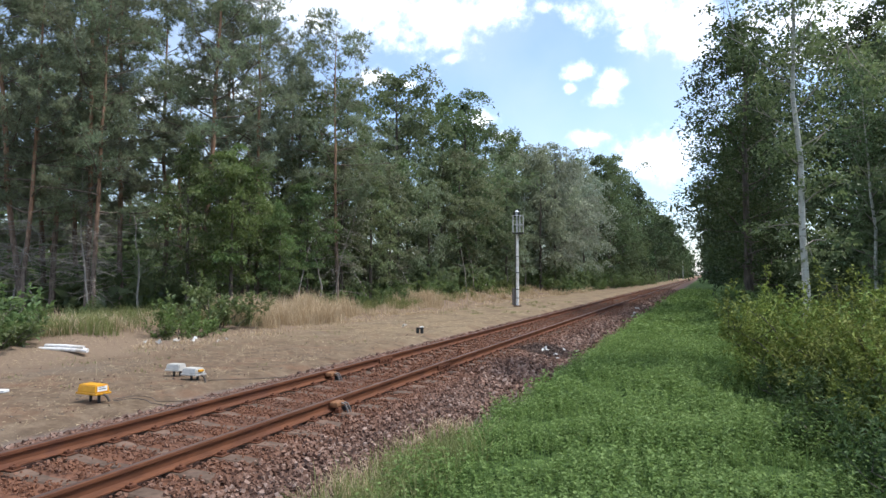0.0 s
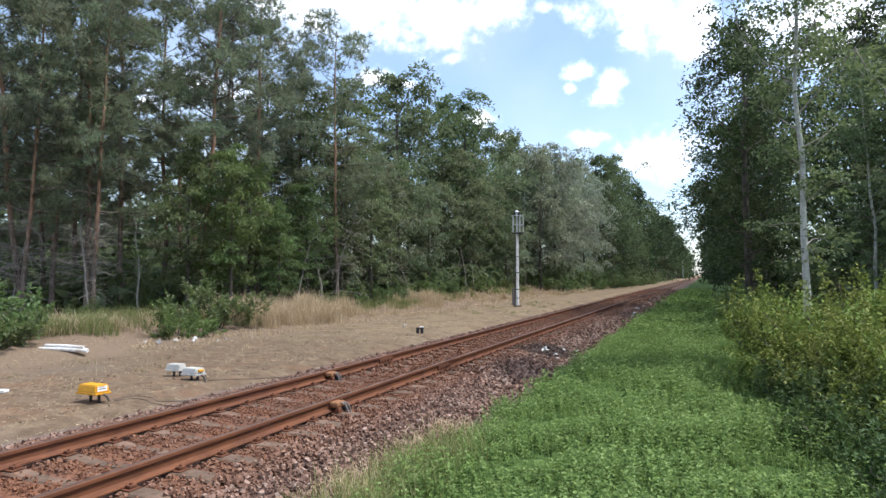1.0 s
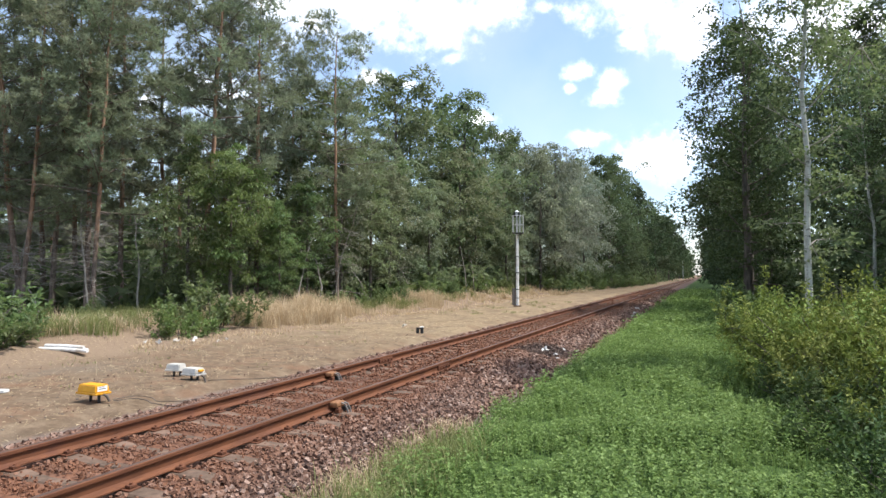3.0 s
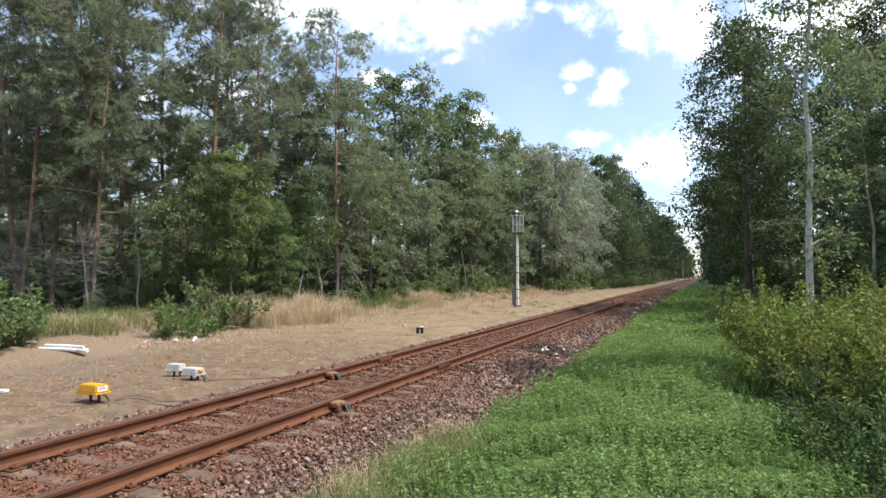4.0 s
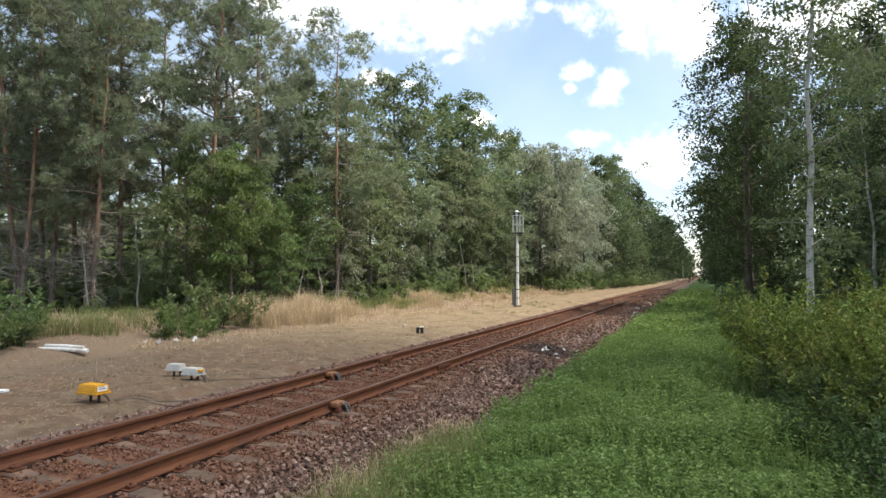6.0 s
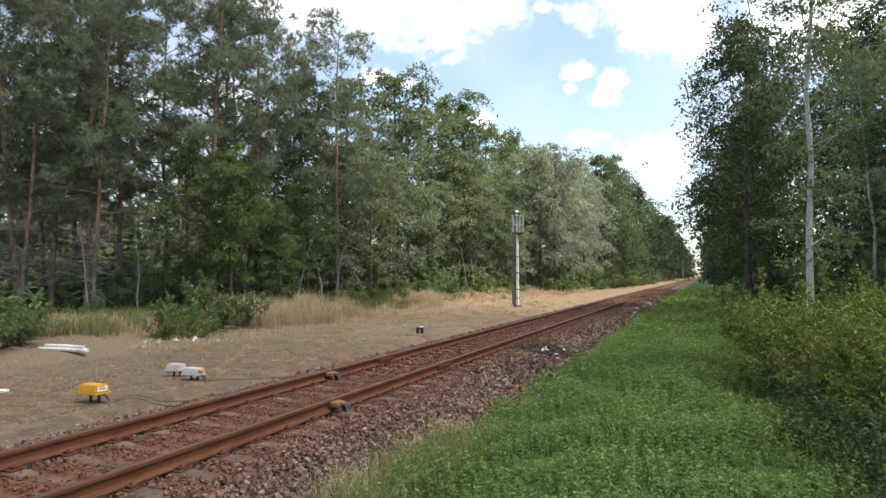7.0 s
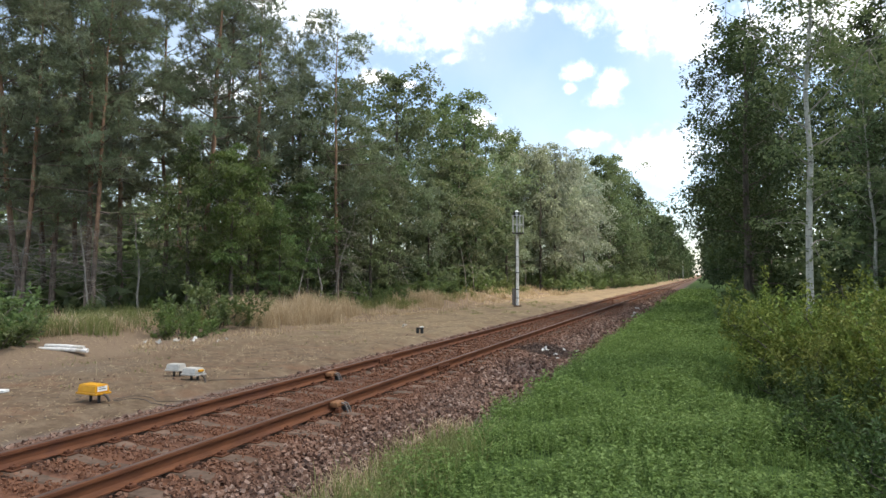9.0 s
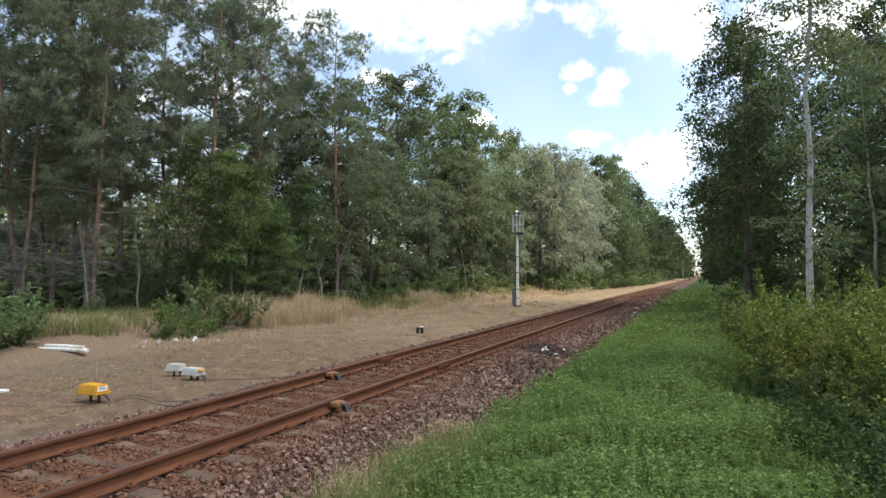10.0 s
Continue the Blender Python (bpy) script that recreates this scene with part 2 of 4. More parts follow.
M_SHRUB = leaf_mat("shrub_leaves", (0.058, 0.084, 0.019), (0.15, 0.196, 0.045), (0.30, 0.34, 0.09), (0.29, 0.35, 0.07), 0.22)
# dark leaf green that also carries the shade at the shrubs' foot
M_SHADE_BUSH = leaf_mat("shade_bush_leaves", (0.03, 0.052, 0.018), (0.062, 0.10, 0.034), (0.115, 0.16, 0.065), (0.14, 0.22, 0.05), 0.28)
M_HERB = leaf_mat("herb_leaves", (0.045, 0.075, 0.02), (0.132, 0.19, 0.053), (0.26, 0.33, 0.12), (0.24, 0.34, 0.08), 0.38)
M_FRESH = leaf_mat("fresh_locust_leaves", (0.058, 0.088, 0.034), (0.125, 0.172, 0.066), (0.225, 0.275, 0.125), (0.25, 0.34, 0.10), 0.42, 0.5, 0.3)
# oak leaf colour darkened: the verge trees' shaded side is put into it
M_SHADE_OAK = leaf_mat("shade_oak_leaves", (0.04, 0.058, 0.029), (0.07, 0.096, 0.046), (0.112, 0.143, 0.075), (0.11, 0.165, 0.055), 0.2, 0.65, 0.1)
M_STRAW = leaf_mat("dry_grass", (0.40, 0.30, 0.175), (0.58, 0.465, 0.295), (0.72, 0.62, 0.43), (0.55, 0.45, 0.25), 0.35, 0.7)
M_GRASS = leaf_mat("green_grass", (0.11, 0.135, 0.05), (0.20, 0.225, 0.085), (0.30, 0.31, 0.145), (0.32, 0.36, 0.12), 0.4)

# ---- mesh builders ----


class Buf:
    """Collects vertices and faces of several materials for one mesh."""

    def __init__(self):
        self.v, self.f, self.count = [], [], 0

    def add(self, verts, faces, mat=0):
        verts, faces = np.asarray(verts, float), np.asarray(faces, int)
        self.v.append(verts)
        self.f.append((faces + self.count, mat))
        self.count += len(verts)

    def mesh(self, name, mats, smooth=False):
        me = bpy.data.meshes.new(name)
        v = np.concatenate(self.v)
        me.vertices.add(len(v))
        me.vertices.foreach_set("co", v.astype(np.float32).ravel())
        idx = np.concatenate([f.ravel() for f, _ in self.f])
        tot = np.concatenate([np.full(len(f), f.shape[1]) for f, _ in self.f])
        mi = np.concatenate([np.full(len(f), m) for f, m in self.f])
        me.loops.add(len(idx))
        me.loops.foreach_set("vertex_index", idx.astype(np.int32))
        me.polygons.add(len(tot))
        me.polygons.foreach_set("loop_start", (np.cumsum(tot) - tot).astype(np.int32))
        me.polygons.foreach_set("material_index", mi.astype(np.int32))
        me.polygons.foreach_set("use_smooth", np.full(len(tot), bool(smooth)))
        for m in mats:
            me.materials.append(m)
        me.update(calc_edges=True)
        me.validate()
        return me


def tube(buf, pts, radii, sides=7, mat=0, cap=False):
    pts = np.asarray(pts, float)
    n = len(pts)
    ring = []
    for i in range(n):
        d = pts[min(i + 1, n - 1)] - pts[max(i - 1, 0)]
        d = d / (np.linalg.norm(d) + 1e-9)
        a = np.cross(d, (0.31, 0.95, 0.05) if abs(d[2]) > 0.7 else (0, 0, 1))
        a /= np.linalg.norm(a) + 1e-9
        b = np.cross(d, a)
        th = np.arange(sides) * 2 * np.pi / sides
        ring.append(pts[i] + radii[i] * (np.outer(np.cos(th), a) + np.outer(np.sin(th), b)))
    v = np.concatenate(ring)
    f = [(i * sides + j, i * sides + (j + 1) % sides, (i + 1) * sides + (j + 1) % sides, (i + 1) * sides + j)
         for i in range(n - 1) for j in range(sides)]
    buf.add(v, f, mat)
    if cap:
        for i, o in ((0, -1), (n - 1, 1)):
            base = np.vstack([ring[i], pts[i]])
            buf.add(base, [(j, (j + 1) % sides, sides) for j in range(sides)], mat)


def unit(a):
    return a / (np.linalg.norm(a, axis=-1, keepdims=True) + 1e-9)


def leaf_faces(buf, rng, at, along, length, width, mat=0, flat=0.78):
    """One folded lance-shaped leaf at each place, pointing along the given way."""
    n = len(at)
    along = unit(along)
    up = unit(rng.normal(size=(n, 3)) * (1 - flat) + np.array([0, 0, 1.0]) * flat)
    side = unit(np.cross(along, up))
    nor = np.cross(side, along)
    ln = length * rng.uniform(0.65, 1.3, (n, 1))
    wd = width * rng.uniform(0.7, 1.3, (n, 1))
    mid = at + along * ln * 0.45
    p = np.stack([at, mid + side * wd * 0.5 + nor * wd * 0.15, at + along * ln - nor * ln * 0.12, mid - side * wd * 0.5 + nor * wd * 0.15], 1)
    buf.add(p.reshape(-1, 3), np.arange(4 * n).reshape(n, 4), mat)


def needles(buf, rng, at, axis, per, length, width, mat=0):
    """Tufts of needles: thin blades fanned round the axis of each tuft."""
    n = len(at)
    c = np.repeat(at, per, 0)
    d = unit(np.repeat(unit(axis), per, 0) * 0.55 + rng.normal(size=(n * per, 3)) * 0.65)
    s = unit(np.cross(d, rng.normal(size=(n * per, 3)))) * width * 0.5
    ln = length * rng.uniform(0.7, 1.25, (n * per, 1))
    p = np.stack([c - s, c + s, c + d * ln], 1)
    buf.add(p.reshape(-1, 3), np.arange(3 * n * per).reshape(-1, 3), mat)


def part(name, me, parent, loc=(0, 0, 0), label=""):
    ob = new(name, me)
    ob.parent = parent
    ob.location = loc
    if label:
        ob["label"] = label
    return ob


def root(name, m, label, category, group="", kind=""):
    ob = new(name)
    ob.empty_display_size = 0.2
    ob.matrix_basis = m
    return tagged(ob, label, category, group, kind)


def thing(name, me, m, label, category, group="", kind=""):
    ob = new(name, me)
    ob.matrix_basis = m
    return tagged(ob, label, category, group, kind)


def bough(tree, wood, green, bark, leaf, at):
    """One limb of a tree, with the twigs and leaves that it carries."""
    ob = part("bough", wood.mesh("bough", [bark], True), tree, at)
    tagged(part("foliage", green.mesh("foliage", [bark, leaf]), ob), kind="stuff")
    return ob


def limb_points(rng, start, az, rise, length, steps=5, droop=0.0):
    d = np.array([math.cos(az), math.sin(az), rise])
    d /= np.linalg.norm(d)
    pts = [np.array(start, float)]
    for i in range(steps):
        d = d + rng.normal(size=3) * 0.13 + np.array([0, 0, -droop])
        d /= np.linalg.norm(d)
        pts.append(pts[-1] + d * length / steps)
    return np.array(pts)


def leafy_tree(name, seed, label, height, base, spread, bark, leaf, leaves, size, boughs=8, radius=0.14, lean=(0, 0), shape=1.0, aspect=0.5, droop=0.3, twig=True, wander=0.022, inner=0.22, dense=40, puff=0.62, reach=0.46, rise=0.25, taper=0.8, limb=None):
    """A broad-leaved tree: a tapering trunk, and boughs that carry clumps of leaves. base: height of the lowest bough."""
    rng = np.random.RandomState(seed)
    ob = root(name, Matrix(), label, "tree")
    b = Buf()
    k = 9
    h = np.linspace(0, 1, k)
    w = np.cumsum(rng.normal(size=(k, 2)) * wander * height / k, 0)
    tp = np.column_stack([w[:, 0] + lean[0] * h ** 1.5 * height, w[:, 1] + lean[1] * h ** 1.5 * height, h * height * 0.93])
    tp[0, 2] = -0.15
    tr = radius * (1.0 - h) ** taper + 0.012
    tr[0] *= 1.35
    tube(b, tp, tr, 8)
    part("trunk", b.mesh("trunk", [bark], True), ob)
    for i in range(boughs):
        s = (i + 0.5) / boughs
        z = base + (height * 0.9 - base) * s ** 0.85
        at = np.array([np.interp(z, tp[:, 2], tp[:, 0]), np.interp(z, tp[:, 2], tp[:, 1]), z])
        ln = spread * (0.35 + 0.75 * math.sin(math.pi * min(1, (0.16 + 0.84 * s)) ** shape)) * rng.uniform(0.65, 1.22)
        if i == boughs - 1:
            ln *= 0.8
        bb, wood = Buf(), Buf()
        p = limb_points(rng, (0, 0, 0), i * 2.4 + rng.uniform(-0.4, 0.4), rise + 1.7 * s * s, ln * (1.0 + 0.18 * s * s), 6, 0.02)
        tube(wood, p, np.linspace(radius * 0.26 * (1.1 - 0.7 * s), 0.005, len(p)), 5)
        per = int(leaves / boughs * (0.3 + 0.7 * (ln / (spread * 0.85)) ** 1.6))
        clumps = max(5, per // dense)
        where = rng.uniform(inner, 1.0, clumps) ** 0.8 * (len(p) - 1)
        ii = np.minimum(where.astype(int), len(p) - 2)
        c = p[ii] + (p[ii + 1] - p[ii]) * (where - ii)[:, None]
        off = unit(rng.normal(size=(clumps, 3)) * [1, 1, 0.75]) * (ln * reach * (1.05 - 0.5 * s * s) * rng.uniform(0.4, 1.0, (clumps, 1)))
        tips = c + off
        if twig:
            for q in range(0, clumps, 3):
                tube(bb, [c[q], (c[q] + tips[q]) / 2 + rng.normal(size=3) * 0.04, tips[q]], [0.014, 0.009, 0.004], 3)
        m = max(3, per // clumps)
        cc = np.repeat(tips, m, 0)
        outd = np.repeat(unit(off), m, 0)
        pos = cc + np.clip(rng.normal(size=cc.shape), -1.7, 1.7) * [0.29 * puff, 0.29 * puff, 0.085 * puff] * (ln / 2.2) ** 0.5 * (size / 0.12) ** 0.45
        pos[:, 2] -= 0.55 * np.sum((pos - cc)[:, :2] ** 2, 1) / (0.65 * puff)
        way = outd * 0.6 + rng.normal(size=cc.shape) * 0.7 + [0, 0, -droop]
        leaf_faces(bb, rng, pos, way, size, size * aspect, 1)
        bough(ob, wood, bb, limb or bark, leaf, at)
    return ob


def pine_tree(seed, label, height, base, spread, tufts, radius=0.15, lean=(0, 0), boughs=9, needle=0.17, dead=14, per_tuft=12):
    """A tall pine: a bare trunk with dead lower branches, and a ragged crown of needle tufts."""
    rng = np.random.RandomState(seed)
    ob = root("pine_tree", Matrix(), label, "tree")
    b = Buf()
    k = 10
    h = np.linspace(0, 1, k)
    w = np.cumsum(rng.normal(size=(k, 2)) * 0.03 * height / k, 0)
    tp = np.column_stack([w[:, 0] + lean[0] * h * height, w[:, 1] + lean[1] * h * height, h * height * 0.97])
    tp[0, 2] = -0.15
    tr = radius * (1 - h) ** 0.7 + 0.015
    tr[0] *= 1.25
    tube(b, tp, tr, 8)
    for i in range(dead):
        z = rng.uniform(0.16, 0.75) * (base + 2)
        at = [np.interp(z, tp[:, 2], tp[:, 0]), np.interp(z, tp[:, 2], tp[:, 1]), z]
        ln = rng.uniform(0.8, 2.3)
        p = limb_points(rng, at, rng.uniform(0, 6.28), rng.uniform(-0.25, 0.35), ln, 5, 0.05)
        tube(b, p, np.linspace(0.018, 0.005, 6), 4, 1)
        for q in range(3):
            j = rng.randint(2, 5)
            tube(b, limb_points(rng, p[j], rng.uniform(0, 6.28), rng.uniform(-0.4, 0.4), ln * 0.35, 3, 0.05), [0.009, 0.007, 0.005, 0.003], 3, 1)
    part("trunk", b.mesh("trunk", [M_PINEBARK, M_DEADWOOD], True), ob)
    per = tufts // boughs
    for i in range(boughs):
        s = (i + 0.5) / boughs
        z = base + (height * 0.95 - base) * s
        at = np.array([np.interp(z, tp[:, 2], tp[:, 0]), np.interp(z, tp[:, 2], tp[:, 1]), z])
        ln = spread * (0.55 + 0.6 * math.sin(math.pi * (0.15 + 0.8 * s))) * rng.uniform(0.75, 1.25)
        for q in range(2):
            bb, wood = Buf(), Buf()
            az = i * 2.4 + q * 2.6 + rng.uniform(-0.5, 0.5)
            p = limb_points(rng, (0, 0, 0), az, 0.05 + 0.9 * s * s, ln, 6, -0.03)
            tube(wood, p, np.linspace(0.045 * (1.2 - s), 0.008, len(p)), 5)
            n = per // 2
            groups = max(4, n // 9)
            where = rng.uniform(0.35, 1.0, groups) * (len(p) - 1)
            ii = np.minimum(where.astype(int), len(p) - 2)
            c = p[ii] + (p[ii + 1] - p[ii]) * (where - ii)[:, None]
            off = unit(rng.normal(size=(groups, 3)) * [1, 1, 0.5] + [0, 0, 0.25]) * (ln * 0.32 * rng.uniform(0.2, 1, (groups, 1)))
            for e in range(0, groups, 2):
                tube(bb, [c[e], c[e] + off[e]], [0.012, 0.005], 3)
            at2 = np.repeat(c + off, 9, 0) + rng.normal(size=(groups * 9, 3)) * [0.17, 0.17, 0.11]
            needles(bb, rng, at2, np.repeat(off, 9, 0) * 0.5 + [0, 0, 0.4], per_tuft, needle, needle * 0.15, 1)
            bough(ob, wood, bb, M_PINEBARK, M_NEEDLE, at)
    return ob


def shrub(name, seed, label, height, spread, leaf, leaves, size, stems=7, aspect=0.5, group=""):
    """A shrub of several stems from one foot, each a leafy bough."""
    rng = np.random.RandomState(seed)
    ob = root(name, Matrix(), label, "shrub", group)
    per = leaves // stems
    for i in range(stems):
        az = i * 2.4 + rng.uniform(-0.3, 0.3)
        bb, wood = Buf(), Buf()
        reach = math.sqrt((i + 0.4) / stems)
        foot = np.array([math.cos(az), math.sin(az), 0]) * spread * 0.45 * reach
        ln = height * rng.uniform(0.78, 1.05) * (1.06 - 0.25 * reach)
        p = limb_points(rng, (0, 0, -0.05), az, 1.9 - 1.0 * reach, ln, 6, 0.02)
        tube(wood, p, np.linspace(0.022, 0.005, len(p)), 5)
        clumps = max(6, per // 55)
        where = rng.uniform(0.10, 1.0, clumps) ** 0.8 * (len(p) - 1)
        ii = np.minimum(where.astype(int), len(p) - 2)
        c = p[ii] + (p[ii + 1] - p[ii]) * (where - ii)[:, None]
        off = unit(rng.normal(size=(clumps, 3)) + [0, 0, 0.35]) * (spread * 0.33 * rng.uniform(0.25, 1.0, (clumps, 1)))
        tips = c + off
        tips[:, 2] = np.maximum(tips[:, 2], 0.04)
        for q in range(0, clumps, 3):
            tube(bb, [c[q], tips[q]], [0.006, 0.003], 3)
        m = max(3, per // clumps)
        cc = np.repeat(tips, m, 0)
        # upright shoots, leaved along their length
        axis = np.repeat(unit(unit(off) * 0.7 + rng.normal(size=off.shape) * 0.25 + [0, 0, 0.75]), m, 0)
        u = rng.uniform(-0.55, 0.6, (len(cc), 1))
        pos = cc + axis * u * 0.42 * (spread / 1.3) ** 0.5 + rng.normal(size=cc.shape) * 0.035
        pos[:, 2] = np.maximum(pos[:, 2], 0.02)
        way = unit(rng.normal(size=cc.shape)) * (1.0 - 0.5 * np.maximum(u, 0)) + axis * 0.55
        leaf_faces(bb, rng, pos, way, size, size * aspect, 1)
        bough(ob, wood, bb, M_BARK, leaf, foot)
    return ob


def put(ob, x, y, z=0.0, turn=0.0, size=1.0, first=False, tilt=(0, 0), label=""):
    m = pose(x, y, z, tilt[0], tilt[1], turn) @ Matrix.Scale(size, 4)
    if first:
        ob.matrix_basis = m
        got = ob
    else:
        got = copy_thing(ob, m)
    if label:
        got["label"] = label
    return got


class Kind:
    """Templates of one kind of tree, put out one by one; the first of each is the template itself."""

    def __init__(self, made):
        self.made, self.used, self.i = made, [False] * len(made), 0

    def put(self, *a, **k):
        j = self.i % len(self.made)
        self.i += 1
        first = not self.used[j]
        self.used[j] = True
        # a template that stands scaled is copied by its full pose, so its own scale must not count twice
        rng = np.random.RandomState(1000 + self.i * 17 + len(self.made))
        tint = (rng.uniform(0.88, 1.1), rng.uniform(0.92, 1.1), rng.uniform(0.82, 1.15), 1)
        if not first:
            keep = self.made[j].scale.copy()
            self.made[j].scale = (1, 1, 1)
            got = put(self.made[j], *a, **k)
            self.made[j].scale = keep
        else:
            got = put(self.made[j], *a, first=True, **k)
        for o in got.children_recursive:
            o.color = tint
        return got


# ---- clouds that drift before the sun ----
CLOUD_BASE = 1500.0


def vapour_mat(name, thick):
    """Thin bright vapour that lets a share of the sunlight through."""
    a = Mat(name)
    a.done(a.ramp(a.noise(0.02, 4), (0.3, (0.78, 0.79, 0.80)), (0.7, (0.88, 0.88, 0.88))), 1.0, 0, 0.0)
    clear = a.n("ShaderNodeBsdfTransparent")
    mx = a.n("ShaderNodeMixShader")
    mx.inputs[0].default_value = thick
    a.l(clear.outputs[0], mx.inputs[1])
    a.l(a.bsdf.outputs[0], mx.inputs[2])
    a.l(mx.outputs[0], a.out.inputs["Surface"])
    return a.m


def cumulus(seed, rx, ry, rise, thick, label):
    """A heap of cloud: a flat, slightly wavy base with an uneven outline, and a lumpy dome."""
    rings, sides = 14, 72
    top, low = [], []
    for i in range(rings + 1):
        f = i / rings
        for j in range(sides):
            a = 2 * math.pi * j / sides
            out = f * (1 + 0.07 * noise.noise((2.0 * math.cos(a), 2.0 * math.sin(a), seed)) + 0.03 * noise.noise((7 * math.cos(a), 7 * math.sin(a), seed)))
            x, y = rx * out * math.cos(a), ry * out * math.sin(a)
            lump = 1 + 0.45 * noise.noise((x * 0.02, y * 0.02, seed)) + 0.2 * noise.noise((x * 0.06, y * 0.06, seed))
            top.append((x, y, rise * math.sqrt(max(0.0, 1 - f * f)) * lump))
            low.append((x, y, 0.06 * rise * noise.noise((x * 0.03, y * 0.03, seed + 4)) * (1 - f)))
    q = [(i * sides + j, i * sides + (j + 1) % sides, (i + 1) * sides + (j + 1) % sides, (i + 1) * sides + j) for i in range(rings) for j in range(sides)]
    b = Buf()
    b.add(top, q)
    b.add(low, [w[::-1] for w in q])
    return thing("cloud", b.mesh("cloud", [vapour_mat("vapour", thick)], True), Matrix(), label, "cloud", "drifting clouds")


def cloud_over(x, y, turn):
    """Where a cloud floats whose shadow is centred on (x, y)."""
    k = CLOUD_BASE / SUN.z
    return pose(x + SUN.x * k, y + SUN.y * k, CLOUD_BASE, 0, 0, turn)


CLOUD_LEAVING = cumulus(3, 170, 120, 25, 0.22, "thin white cloud drifting off the sun")
CLOUD_COMING = cumulus(8, 160, 150, 30, 0.45, "white heaped cloud drifting before the sun")

# ---- ground ----


def ground_height(x, y):
    """Level sand beside the track, a low bank at the wood's edge, and a shallow fall to the grass strip."""
    z = 0.0
    bank = min(1.0, max(0.0, (-x - 13.4) / 3.4))
    far = min(1.0, max(0.0, (y - 30) / 20))
    z += (0.28 + 0.42 * far) * bank * bank * (3 - 2 * bank)
    if -8.2 < x < -2.4:
        z -= 0.10
    if x > -3.4:
        z -= 0.04
    amp = 0.05 if x < -8.0 else 0.02
    if x < -14:
        amp = 0.16
    return z + amp * noise.noise((x * 0.5, y * 0.5, 0)) + 0.018 * noise.noise((x * 2.3, y * 2.3, 3)) * (1 if y < 90 else 0)


def make_ground():
    xs = [-1800, -900, -400, -200, -120, -80, -60, -48, -40, -34] + list(np.arange(-30, 8, 0.4)) + [9, 10.5, 13, 17, 24, 34, 50, 80, 140, 300, 700, 1600]
    ys = [-600, -200, -80, -40, -20, -10, -5] + list(np.arange(-2, 60, 0.5)) + list(np.arange(60, 130, 2.0)) + [135, 150, 180, 220, 280, 360, 500, 700, 1000, 1600, 3000]
    v = [(x, y, ground_height(x, y)) for x in xs for y in ys]
    n = len(ys)
    f = [(i * n + j, (i + 1) * n + j, (i + 1) * n + j + 1, i * n + j + 1) for i in range(len(xs) - 1) for j in range(n - 1)]
    b = Buf()
    b.add(v, f)
    thing("ground", b.mesh("ground", [M_SOIL], True), Matrix(), "sandy soil with dry litter and a green verge", "ground", kind="structure")


make_ground()

# ---- railway track ----
TRACK_X, GAUGE, RAIL_TOP = -5.515, 1.495, 0.245
PITCH, FIRST = 0.575, 2.02


def bed_height(x):
    """Cross-section of the ballast: level between the sleeper ends, then shoulders that fall away."""
    d = abs(x - TRACK_X)
    if d < 1.25:
        return 0.072
    end = 2.65 if x > TRACK_X else 1.95
    low = -0.12 if x > TRACK_X else -0.03
    s = min(1, (d - 1.25) / (end - 1.25))
    return 0.072 + (low - 0.072) * s


def rail_mesh():
    prof = [(-0.0625, 0), (0.0625, 0), (0.0625, 0.011), (0.020, 0.026), (0.009, 0.040), (0.008, 0.108), (0.032, 0.120), (0.0335, 0.150), (0.026, 0.157),
            (-0.026, 0.157), (-0.0335, 0.150), (-0.032, 0.120), (-0.008, 0.108), (-0.009, 0.040), (-0.020, 0.026), (-0.0625, 0.011)]
    ys = [-8, 0, 10, 20, 40, 80, 160, 320, 640, 1300]
    n = len(prof)
    b = Buf()
    v = [(x, y, z) for y in ys for x, z in prof]
    side = [(i * n + j, i * n + (j + 1) % n, (i + 1) * n + (j + 1) % n, (i + 1) * n + j) for i in range(len(ys) - 1) for j in range(n)]
    top = [q for k, q in enumerate(side) if k % n == 8]
    rest = [q for k, q in enumerate(side) if k % n != 8]
    b.add(v, rest, 0)
    b.f.append((np.array(top), 1))
    return b.mesh("rail", [M_RAIL, M_HEAD])


def sleeper_mesh():
    """A pre-stressed concrete sleeper, waisted and lower in the middle."""
    xs = [-1.28, -1.25, -0.95, -0.55, -0.25, 0.25, 0.55, 0.95, 1.25, 1.28]
    tops = [-0.045, -0.015, 0.0, -0.006, -0.035, -0.035, -0.006, 0.0, -0.015, -0.045]
    half = [0.105, 0.11, 0.11, 0.10, 0.085, 0.085, 0.10, 0.11, 0.11, 0.105]
    v, f = [], []
    for x, t, w in zip(xs, tops, half):
        v += [(x, -w - 0.02, t - 0.16), (x, -w, t - 0.02), (x, -w + 0.02, t), (x, w - 0.02, t), (x, w, t - 0.02), (x, w + 0.02, t - 0.16)]
    for i in range(len(xs) - 1):
        for j in range(5):
            f.append((i * 6 + j, (i + 1) * 6 + j, (i + 1) * 6 + j + 1, i * 6 + j + 1))
    b = Buf()
    b.add(v, f)
    b.add(v[:6] + v[-6:], [(0, 1, 2, 3, 4, 5), (11, 10, 9, 8, 7, 6)])
    return b.mesh("sleeper", [M_SLEEPER])


